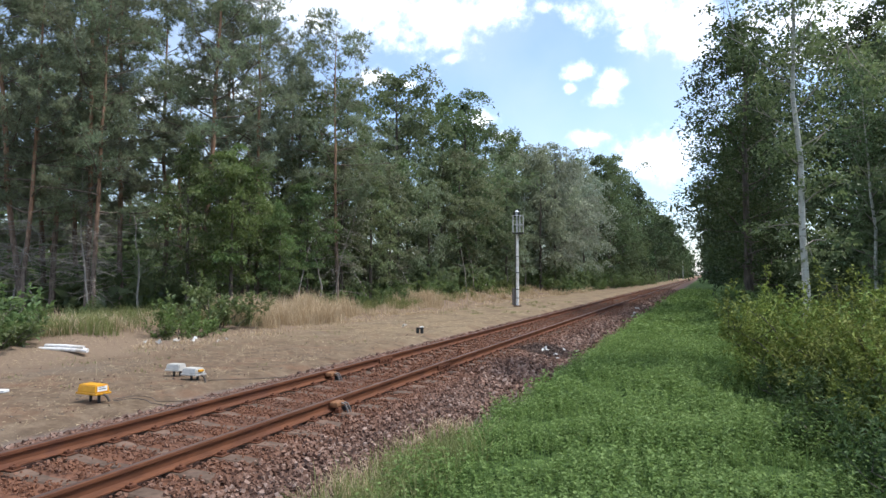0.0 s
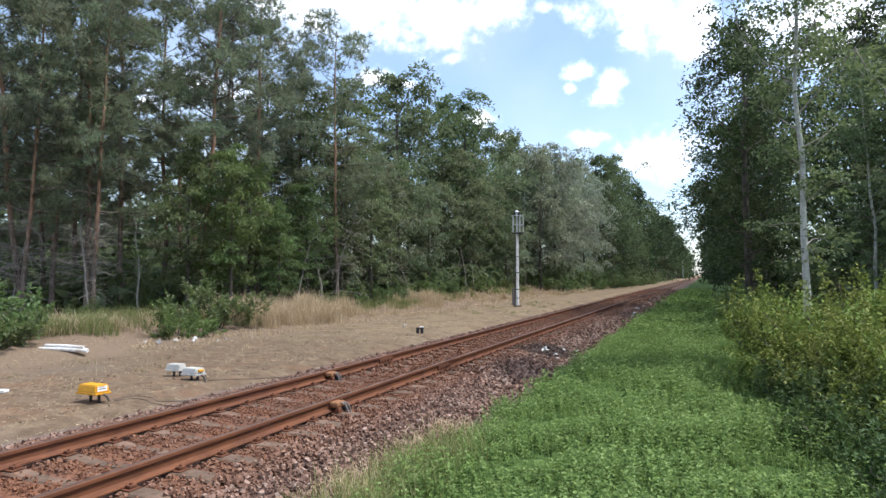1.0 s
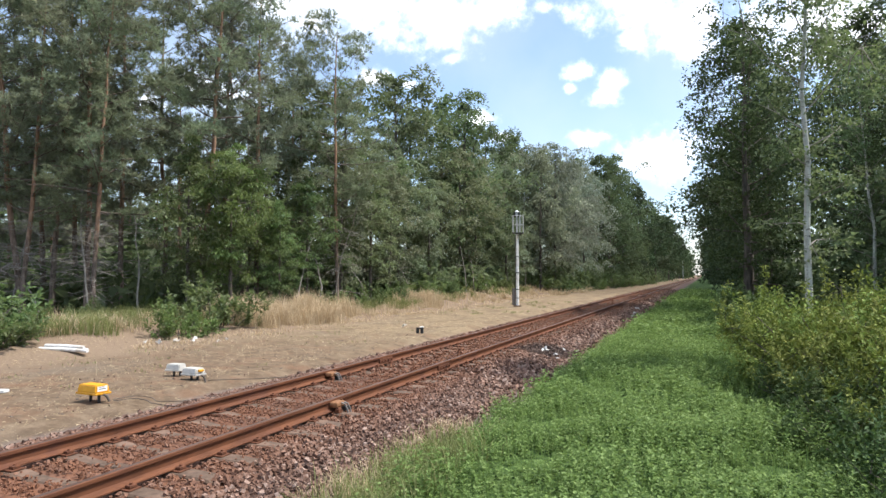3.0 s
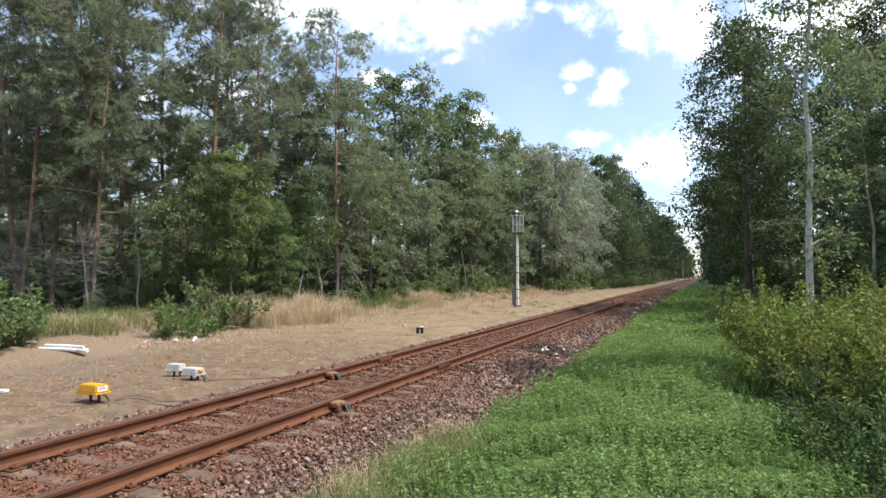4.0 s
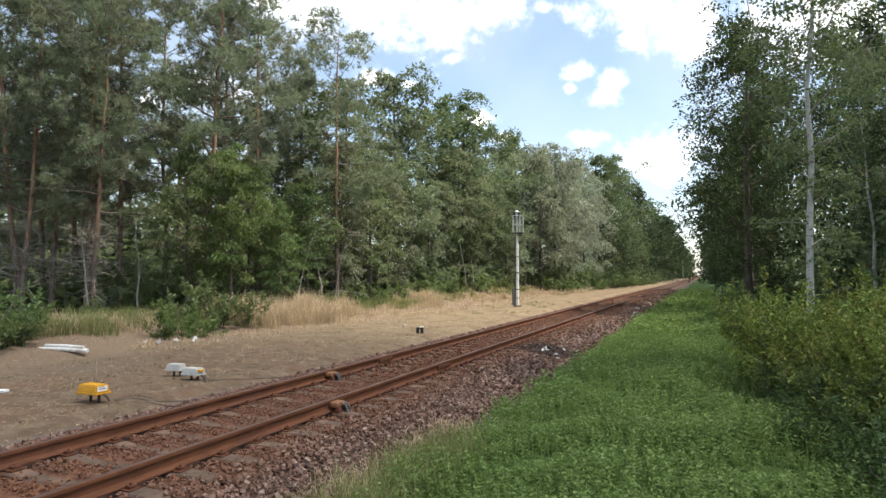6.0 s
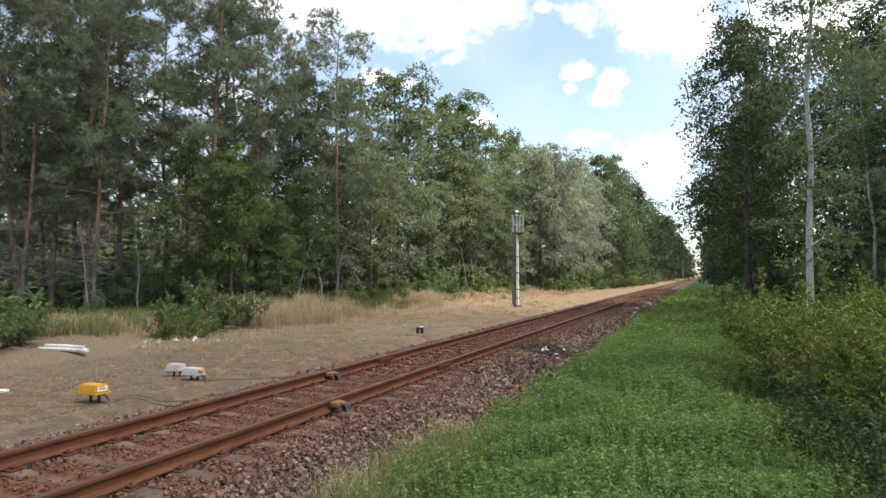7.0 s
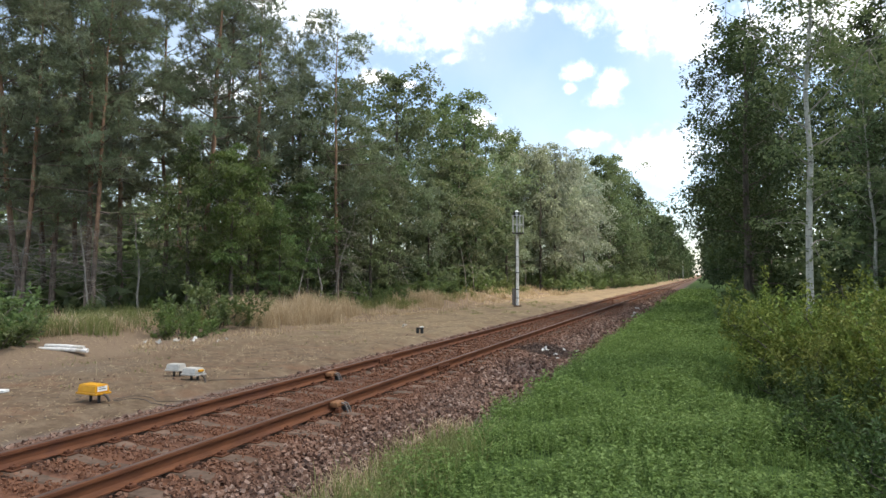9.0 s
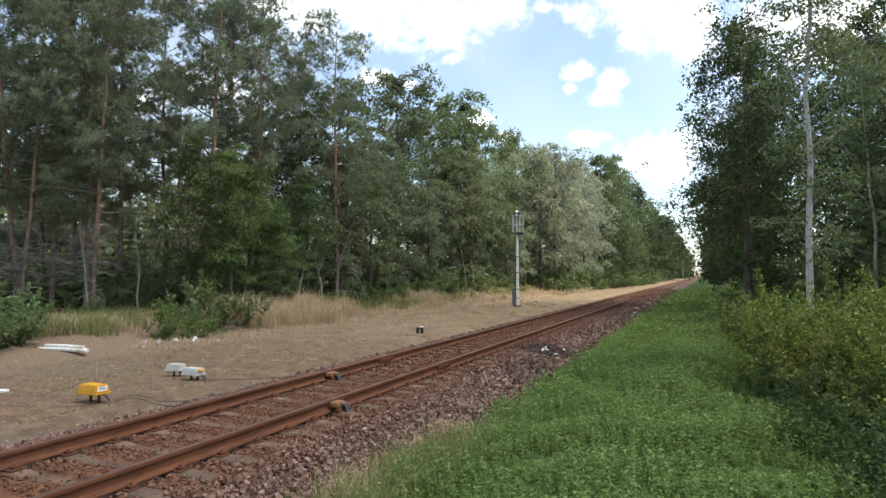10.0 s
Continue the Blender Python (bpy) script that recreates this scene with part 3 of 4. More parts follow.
def box_part(b, x0, x1, y0, y1, z0, z1, e=0.006, mat=0):
    """A box with chamfered edges."""
    bm = bmesh.new()
    bmesh.ops.create_cube(bm, size=1.0)
    for v in bm.verts:
        v.co = Vector((x0 + (v.co.x + 0.5) * (x1 - x0), y0 + (v.co.y + 0.5) * (y1 - y0), z0 + (v.co.z + 0.5) * (z1 - z0)))
    if e:
        bmesh.ops.bevel(bm, geom=bm.edges[:], offset=e, segments=2, affect="EDGES", profile=0.5)
    bm.verts.index_update()
    v = [tuple(q.co) for q in bm.verts]
    for size in {len(q.verts) for q in bm.faces}:
        b.add(v, [[w.index for w in q.verts] for q in bm.faces if len(q.verts) == size], mat)
    bm.free()


def fastening_mesh():
    b = Buf()
    box_part(b, -0.145, 0.145, -0.07, 0.07, 0.0, 0.014, 0.004)
    for s in (-1, 1):
        box_part(b, s * 0.095 - 0.03, s * 0.095 + 0.03, -0.04, 0.04, 0.016, 0.045, 0.006)
        tube(b, [(s * 0.095, 0, 0.04), (s * 0.095, 0, 0.06)], [0.014, 0.014], 6, 0, True)
    return b.mesh("fastening", [M_CLIP])


def rock_verts(rng, n, size):
    """Angular crushed rock: skewed boxes with every corner pushed about."""
    c = np.array([(x, y, z) for x in (-1, 1) for y in (-1, 1) for z in (-1, 1)], float)
    v = c[None] * rng.uniform(0.55, 1.0, (n, 8, 3)) + rng.normal(size=(n, 8, 3)) * 0.16
    v *= rng.uniform(0.6, 1.15, (n, 1, 3))
    q, _ = np.linalg.qr(rng.normal(size=(n, 3, 3)))
    return np.einsum("nij,nkj->nki", q, v) * (size * 0.5 * rng.uniform(0.6, 1.35, (n, 1, 1)))


ROCK_FACES = np.array([(0, 1, 3, 2), (4, 6, 7, 5), (0, 4, 5, 1), (2, 3, 7, 6), (0, 2, 6, 4), (1, 5, 7, 3)])


def add_rocks(b, rng, x, y, size, rise=0.3):
    v = rock_verts(rng, len(x), size)
    inside = np.abs(x - TRACK_X) < 1.2
    v[inside] *= 0.68
    z = np.array([bed_height(q) for q in x]) - 0.014 * inside + size * (rise - 0.2) + rng.uniform(-0.25, 0.3, len(x)) * size
    v += np.column_stack([x, y, z])[:, None]
    n = len(x)
    b.add(v.reshape(-1, 3), (np.arange(n)[:, None, None] * 8 + ROCK_FACES[None]).reshape(-1, 4))


def make_track():
    rng = np.random.RandomState(5)
    bed = Buf()
    xs = np.concatenate([np.linspace(-7.55, -6.75, 5), [-6, -5, -4.3], np.linspace(-4.1, -2.8, 6)])
    ys = [-8] + list(np.arange(0, 60, 3.0)) + [60, 90, 150, 300, 700, 1300]
    v = [(x, y, bed_height(x) - 0.05) for y in ys for x in xs]
    n = len(xs)
    bed.add(v, [(i * n + j, i * n + j + 1, (i + 1) * n + j + 1, (i + 1) * n + j) for i in range(len(ys) - 1) for j in range(n - 1)])
    tr = root("railway_track", Matrix(), "single railway track with rusty rails on concrete sleepers", "railway track", kind="structure")
    part("ballast_bed", bed.mesh("ballast_bed", [M_STONE]), tr, label="brown crushed-stone ballast bed")
    rail = rail_mesh()
    for s in (-1, 1):
        part("rail", rail, tr, (TRACK_X + s * GAUGE / 2, 0, RAIL_TOP - 0.157), "rusty brown steel rail")
    sl, fs = sleeper_mesh(), fastening_mesh()
    zs = RAIL_TOP - 0.157 - 0.017
    for i in range(-17, 263):
        y = FIRST + i * PITCH
        o = part("sleeper", sl, tr, (TRACK_X + rng.uniform(-0.015, 0.015), y + rng.uniform(-0.012, 0.012), zs))
        o.rotation_euler = (0, 0, rng.normal() * 0.006)
        if -4 < i < 66:
            for s in (-1, 1):
                part("fastening", fs, o, (s * GAUGE / 2, 0, 0))
    far = Buf()
    sv = np.array([w.co[:] for w in sl.vertices])
    sf = [tuple(p.vertices) for p in sl.polygons if len(p.vertices) == 4]
    for i in range(263, 800):
        far.add(sv + [TRACK_X, FIRST + i * PITCH, zs], sf)
    tagged(part("distant_sleepers", far.mesh("distant_sleepers", [M_SLEEPER]), tr), kind="stuff")
    # crushed stone, finest where it lies nearest
    b = Buf()
    for y0, y1, dens, size in ((-8.0, 3.0, 120, 0.075), (3.0, 11, 520, 0.045), (11, 20, 200, 0.07), (20, 42, 90, 0.075), (42, 90, 26, 0.11)):
        n = int((y1 - y0) * 4.5 * dens)
        x, y = rng.uniform(-7.5, -2.85, n), rng.uniform(y0, y1, n)
        on = np.abs((y - FIRST + PITCH / 2) % PITCH - PITCH / 2) < 0.118
        keep = ~(on & (np.abs(x - TRACK_X) < 1.3) & (rng.rand(n) > 0.12)) & (np.abs(np.abs(x - TRACK_X) - GAUGE / 2) > 0.085)
        edge = np.minimum(1, np.minimum((x + 7.6) / 0.5, (-2.75 - x) / 0.5))
        keep &= rng.rand(n) < edge
        add_rocks(b, rng, x[keep], y[keep], size)
    tagged(part("ballast_stones", b.mesh("ballast_stones", [M_STONE]), tr), kind="stuff")
    shapes = []
    for i in range(10):
        q = Buf()
        q.add(rock_verts(rng, 1, 0.046)[0], ROCK_FACES)
        shapes.append(q.mesh("ballast_stone", [M_STONE]))
    for i in range(290):
        x, y = rng.uniform(-4.25, -3.1), rng.uniform(4.0, 9.5)
        o = part("ballast_stone", shapes[i % 10], tr, (x, y, bed_height(x) + 0.028))
        o.rotation_euler = tuple(rng.uniform(0, 6.28, 3))
    return tr


make_track()

# ---- trees ----
PINES = Kind([pine_tree(s, "tall pine with a bare reddish trunk and dead lower branches", 17, 4.8, 2.9, 2900, 0.11, (ln, 0.0), 14, 0.26, 38, 8) for s, ln in ((11, 0.01), (12, -0.015), (13, 0.02), (14, 0.0))])
FAR_PINES = Kind([pine_tree(s, "slender pine deep inside the shaded wood", 16, 3.5, 3.0, 620, 0.11, (0, 0), 5, 0.52, 8, 8) for s in (21, 22, 23)])
LOCUST = Kind([leafy_tree("locust_tree", s, "young locust tree with drooping feathery foliage", 8.2, 1.1, 2.1, M_BARK, M_FRESH, 8600, 0.165, 17, 0.09, aspect=0.5, droop=0.5, dense=60, puff=0.8, reach=0.52) for s in (31, 32, 33)])
TALL = Kind([leafy_tree("broadleaf_tree", s, "leafy broad-crowned tree at the wood's edge", 13.5, 1.7, 2.7, M_BARK, M_LOCUST, 8600, 0.215, 20, 0.15, aspect=0.52, droop=0.35, dense=80, puff=0.85, reach=0.54) for s in (41, 42, 43)])
GREYS = Kind([leafy_tree("willow_tree", s, "tree with pale silvery-green foliage", 15.4, 1.6, 3.5, M_BARK, M_GREY, 7600, 0.31, 18, 0.14, aspect=0.45, droop=0.45, shape=1.25, dense=70, puff=0.85, reach=0.52) for s in (51, 52)])
OAKS = Kind([leafy_tree("oak_tree", s, "dark green oak with a dense rounded crown", 15.0, 1.2, 3.7, M_BARK, M_OAK, 8600, 0.27, 19, 0.22, aspect=0.58, droop=0.1, shape=1.2, dense=80, puff=0.85, reach=0.5) for s in (61, 62, 63)])
MAPLES = Kind([leafy_tree("maple_tree", s, "broad tree with shade-darkened green leaves overhanging the grass verge", 14.8, 0.9, 3.8, M_BARK, M_SHADE_OAK, 13000, 0.185, 24, 0.2, aspect=0.62, droop=0.15, inner=0.25, dense=56, shape=1.3, puff=0.85, reach=0.38) for s in (65, 66)])
ASPENS = Kind([leafy_tree("aspen_tree", s, "slender aspen with a pale trunk and fluttering leaves", 12.5, b, 1.95, M_PALE, M_ASPEN, 10500, 0.09, 26, 0.076, aspect=0.8, droop=0.35, wander=0.06, inner=0.12, dense=30, shape=1.35, puff=0.8, rise=0.75, taper=1.15, limb=M_DEADWOOD)
                for s, b in ((82, 1.4), (81, 2.2))])
MIDWAY = Kind([leafy_tree("roadside_tree", s, "tall leafy tree lining the track further on", 18.5, 0.9, 4.0, M_BARK, M_SHADE_OAK, 3800, 0.46, 16, 0.22, aspect=0.6, droop=0.15, twig=False, puff=0.75) for s in (75, 76)])
DISTANT = Kind([leafy_tree("roadside_tree", s, "distant tall tree lining the track", 18.5, 0.6, 4.2, M_BARK, M_SHADE_OAK, 1650, 0.8, 6, 0.22, aspect=0.6, droop=0.1, twig=False, dense=30, puff=0.9) for s in (71, 72, 73)])


def plant_left_wood():
    rng = np.random.RandomState(3)
    # pines that stand singly at the edge
    for x, y, s, lean in ((-27.3, 18.3, 1.0, 8), (-25.2, 17.9, 1.0, 7), (-26.1, 19.8, 1.0, 1), (-23.6, 19.5, 1.02, 1), (-24.5, 22.0, 1.0, 0), (-28.1, 22.6, 1.0, 2),
                          (-21.2, 23.3, 1.06, 1), (-17.3, 28.5, 0.87, 1.0), (-20.6, 26.4, 0.98, 0), (-32, 19.5, 1.05, 2), (-23.0, 26.5, 0.98, 0), (-30, 17.0, 1, 1), (-21.8, 31.5, 0.9, 0), (-25.6, 25.4, 0.98, -1), (-24.0, 29.5, 0.95, 1), (-24.6, 17.4, 0.8, -2), (-22.7, 18.9, 0.82, 3)):
        PINES.put(x, y, 0.2, rng.uniform(0, 360), s, tilt=(0, lean))
    for i in range(32):
        FAR_PINES.put(rng.uniform(-50, -27), rng.uniform(21, 60), 0.2, rng.uniform(0, 360), rng.uniform(0.85, 1.1), tilt=(rng.normal() * 1.5, rng.normal() * 1.5))
    for x, y, s in ((-20.0, 21.2, 0.9), (-18.7, 22.3, 0.9), (-19.6, 24.6, 0.9), (-17.6, 24.2, 0.6), (-18.0, 27.0, 0.8)):
        LOCUST.put(x, y, 0.2, rng.uniform(0, 360), s)
    y = 30.5
    while y < 62:
        TALL.put(-17.9 + rng.normal() * 0.6, y, 0.2, rng.uniform(0, 360), rng.uniform(0.62, 0.86) * (1.0 if y < 45 else 1.2))
        y += rng.uniform(2.3, 3.3)
    y = 31.0
    while y < 76:
        (TALL if rng.rand() < 0.3 else OAKS).put(-21.0 + rng.normal() * 0.8, y, 0.2, rng.uniform(0, 360), (0.9 if y < 39 else 1.14 if y < 50 else 1.2) * rng.uniform(0.94, 1.06))
        y += rng.uniform(3.2, 4.2)
    for y in np.arange(66, 94, 4.5):
        GREYS.put(-15.2 + rng.normal() * 0.7, y, 0.15, rng.uniform(0, 360), rng.uniform(0.98, 1.12))
    for y in (98, 104, 110):
        OAKS.put(-14.4 + rng.normal() * 0.4, y, 0.1, rng.uniform(0, 360), rng.uniform(1.36, 1.46))
    y = 116.0
    while y < 620:
        (MIDWAY if y < 170 else DISTANT).put(-14.2 + min(1.8, (y - 116) * 0.02) + rng.normal() * 0.8, y, 0.1, rng.uniform(0, 360), rng.uniform(1.05, 1.25))
        y += 5.5 + y * 0.045
    y = 85.0
    while y < 240:
        DISTANT.put(-21 + rng.normal(), y, 0.1, rng.uniform(0, 360), rng.uniform(0.9, 1.1))
        y += 13.0


def plant_right_wood():
    rng = np.random.RandomState(4)
    for x, y, s in ((2.2, 37.5, 1.04), (6.3, 30.5, 0.85), (7.0, 25.5, 0.72), (7.8, 22.8, 0.64), (10.5, 19.8, 0.6), (6.8, 33, 0.85), (12.5, 24, 0.68), (2.5, 43.0, 1.08), (4.4, 53, 1.1), (13.5, 18, 0.6), (10, 29, 0.76)):
        MAPLES.put(x, y, 0, rng.uniform(0, 360), s * 1.05)
    for x, y, s in ((16, 21, 0.66), (17, 28, 0.78), (14, 34, 0.84), (9, 40, 1.0)):
        OAKS.put(x, y, 0, rng.uniform(0, 360), s)
    for x, y, s in ((5.3, 19.6, 0.72), (7.4, 18.4, 0.66), (4.9, 23.0, 0.76), (9.6, 17.4, 0.68), (7.2, 21.5, 0.72)):
        ASPENS.put(x, y, 0, rng.uniform(0, 360), s)
    y = 61.0
    while y < 620:
        (MIDWAY if y < 135 else DISTANT).put(4.7 + rng.normal() * 0.4, y, 0.0, rng.uniform(0, 360), rng.uniform(0.95, 1.15))
        y += 5.5 + y * 0.045


def thicket(seed, label, boxes, size):
    """Deep undergrowth far inside the wood: twiggy leaf masses that close it against the horizon."""
    rng = np.random.RandomState(seed)
    b = Buf()
    for x0, x1, y0, y1, top, n in boxes:
        c = np.column_stack([rng.uniform(x0, x1, n), rng.uniform(y0, y1, n), rng.rand(n) ** 1.4 * top])
        c = np.repeat(c, 12, 0) + rng.normal(size=(n * 12, 3)) * [0.5, 0.5, 0.35]
        c[:, 2] = np.maximum(c[:, 2], 0.1)
        leaf_faces(b, rng, c, rng.normal(size=c.shape), size, size * 0.55)
    thing("undergrowth", b.mesh("undergrowth", [M_OAK]), Matrix(), label, "undergrowth", kind="stuff")


plant_left_wood()
ASPENS.put(12.2, 16.6, 0, 70, 0.76)
ASPEN = ASPENS.put(2.0, 15.9, 0, 40)
plant_right_wood()
thicket(6, "dark wood closing the view far behind the pines", ((-72, -44, -5, 85, 9, 1700), (-60, -42, 0, 75, 4, 700)), 1.2)
thicket(9, "shaded undergrowth beneath the trees along the far bank", ((-21, -16.5, 40, 66, 2.4, 420), (-20, -13.5, 66, 118, 3.0, 900), (-16, -11.2, 118, 260, 3.6, 700)), 0.5)
thicket(7, "dim green undergrowth deep in the pine wood", ((-40, -28, 14, 62, 2.6, 700), (-34, -23, 34, 82, 3.4, 650), (-28, -22, 20, 60, 1.8, 300)), 0.75)
thicket(8, "dense dark undergrowth behind the trees beside the verge", ((12, 30, 8, 60, 9, 1500), (4.5, 12, 19, 60, 4, 500), (6.5, 14, 25, 60, 9, 900)), 0.5)

# ---- shrubs ----
SHRUBS = Kind([shrub("shrub", s, "dense yellow-green shrub beside the grass strip", 1.85, 1.6, M_SHRUB, 21000, 0.07, 18) for s in (91, 92)])
for x, y, s, turn in ((2.3, 13.5, 1.06, 20), (2.2, 11.9, 1.1, 130), (2.55, 10.1, 0.88, 250), (2.75, 8.6, 0.84, 300), (3.2, 12.0, 1.15, 80), (3.3, 7.5, 0.84, 10), (3.6, 9.6, 1.0, 170)):
    SHRUBS.put(x, y, -0.05, turn, s)
# low dark bushes, added partly to put shade along the shrubs' foot
FOOT_BUSHES = Kind([shrub("bramble_bush", s, "low dark green bush, partly added as shade, at the shrubs' foot", 0.95, 1.35, M_SHADE_BUSH, 7000, 0.075, 14) for s in (93, 94)])
for x, y, s, turn in ((1.5, 12.8, 0.6, 0), (1.5, 11.0, 0.7, 60), (1.75, 9.5, 0.8, 140), (1.9, 8.2, 0.85, 200), (2.25, 7.0, 0.9, 290), (1.95, 6.3, 0.7, 30)):
    FOOT_BUSHES.put(x, y, -0.05, turn, s)
WILD = Kind([shrub("wild_shrub", s, "grey-green leafy shrub at the wood's edge", 1.5, 1.5, M_FRESH, 2500, 0.165, 14) for s in (95, 96, 97)])
for x, y, s in ((-15.5, 10.3, 0.66), (-14.9, 15.6, 0.72), (-15.6, 18.0, 1.05), (-16.6, 10.4, 1.1), (1.7, 30, 0.9), (2.3, 25, 0.9), (2.9, 20.5, 0.9), (1.9, 23.0, 0.8), (-17.0, 30, 0.9), (-17, 34, 0.8),
                (-16.8, 42, 0.9), (-17, 48, 1.0), (-17.2, 38, 1.1), (-16.4, 53, 0.9), (2.2, 36, 1.0), (2.2, 44, 1.1), (-21.5, 17.6, 0.5), (-22.5, 21, 0.6), (-16.5, 25.6, 0.7), (-15.6, 66, 1.3), (-14.6, 73, 1.0), (-15.4, 80, 1.6), (-13.6, 88, 1.2), (-13.4, 97, 1.7), (-12.2, 108, 1.6), (-11.4, 122, 1.8), (-11.2, 140, 1.7)):
    WILD.put(x, y, ground_height(x, y) - 0.04, x * 77 % 360, s)


def bare_sapling(seed, height):
    """A thin dead stem with a few forked twigs."""
    rng = np.random.RandomState(seed)
    ob = root("dead_sapling", Matrix(), "thin bare grey sapling at the wood's edge", "tree")
    b = Buf()
    p = limb_points(rng, (0, 0, -0.1), rng.uniform(0, 6.28), 5.0, height, 9)
    tube(b, p, np.linspace(0.045, 0.008, len(p)), 6)
    part("trunk", b.mesh("trunk", [M_DEADWOOD], True), ob)
    for k in range(9):
        j = rng.randint(3, 9)
        q = Buf()
        tube(q, limb_points(rng, (0, 0, 0), rng.uniform(0, 6.28), rng.uniform(-0.2, 0.8), rng.uniform(0.5, 1.6), 5), [0.014, 0.012, 0.010, 0.008, 0.005, 0.003], 4)
        part("branch", q.mesh("branch", [M_DEADWOOD], True), ob, p[j])
    return ob


SAPLINGS = Kind([bare_sapling(s, h) for s, h in ((101, 6.0), (102, 5.0), (103, 7.0))])
for x, y, s, tx, ty in ((-17.2, 24.8, 0.9, 4, -8), (-16.9, 26.4, 1.1, -6, 6), (-17.0, 28.2, 0.8, 10, 12), (-16.6, 31.0, 0.8, 0, -14), (-16.2, 34.8, 0.7, 5, 10), (-16.3, 47.2, 1.0, 0, 3), (-16.2, 45.0, 0.8, -9, 14), (-16.5, 51.0, 1.1, 4, -6),
                        (-16.0, 57.0, 1.1, 0, 8), (-22.5, 18.6, 1.0, 5, 16), (-24.6, 18.2, 0.9, 0, -14), (-21.6, 20.2, 1.1, -6, 9), (-26.5, 18.2, 1.0, 6, 20), (-16.1, 62, 1.1, 0, 5)):
    SAPLINGS.put(x, y, ground_height(x, y), x * 131 % 360, s, tilt=(tx, ty))

# ---- signal beside the track ----
M_MAST = plain_mat("white_mast_paint", (0.74, 0.74, 0.72), (0.88, 0.88, 0.86), 8, 0.6, 0, 0.15, (1, 1, 0.3), (0.50, 0.47, 0.43))
M_STEEL = plain_mat("galvanised_steel", (0.30, 0.31, 0.31), (0.50, 0.51, 0.51), 18, 0.5, 0.35, 0.1)
M_CAGE = plain_mat("pale_galvanised_steel", (0.42, 0.43, 0.42), (0.62, 0.62, 0.60), 18, 0.55, 0.1, 0.1)
M_DARK = plain_mat("dark_painted_metal", (0.018, 0.018, 0.018), (0.05, 0.05, 0.048), 14, 0.55, 0.1, 0.1)
M_YELLOW = plain_mat("yellow_enamel", (0.55, 0.25, 0.012), (0.68, 0.34, 0.022), 10, 0.42, 0, 0.08, None, (0.50, 0.27, 0.03))
M_GREYBOX = plain_mat("light_grey_paint", (0.40, 0.39, 0.36), (0.56, 0.54, 0.495), 12, 0.55, 0, 0.1, None, (0.27, 0.25, 0.21))
M_WHITE = plain_mat("white_plastic", (0.66, 0.66, 0.64), (0.82, 0.82, 0.80), 9, 0.55, 0, 0.1)
M_SCRAP = plain_mat("dirty_plastic", (0.52, 0.50, 0.47), (0.80, 0.78, 0.75), 22, 0.7, 0, 0.3, None, (0.42, 0.37, 0.31))
M_INK = plain_mat("faded_print", (0.10, 0.10, 0.10), (0.2, 0.2, 0.2), 30, 0.7)
M_CABLE = plain_mat("cable_sheath", (0.05, 0.04, 0.034), (0.11, 0.088, 0.072), 30, 0.7)
M_CONDUIT = plain_mat("dull_conduit", (0.10, 0.09, 0.085), (0.22, 0.20, 0.185), 20, 0.6, 0.3, 0.2)
M_BRACKET = plain_mat("fresh_rust", (0.17, 0.08, 0.04), (0.30, 0.15, 0.07), 18, 0.85, 0.1, 0.4)
M_GLASS = plain_mat("lens_glass", (0.35, 0.37, 0.37), (0.5, 0.52, 0.52), 10, 0.12, 0.3, 0.0)


def rod(name, parent, pts, r, mat, sides=8, label="", smooth=True):
    b = Buf()
    tube(b, pts, [r] * len(pts) if isinstance(r, (int, float)) else r, sides, 0, True)
    return part(name, b.mesh(name, [mat], smooth), parent, label=label)


def box(name, parent, x0, x1, y0, y1, z0, z1, mat, e=0.008, label=""):
    b = Buf()
    box_part(b, x0, x1, y0, y1, z0, z1, e)
    return part(name, b.mesh(name, [mat]), parent, label=label)


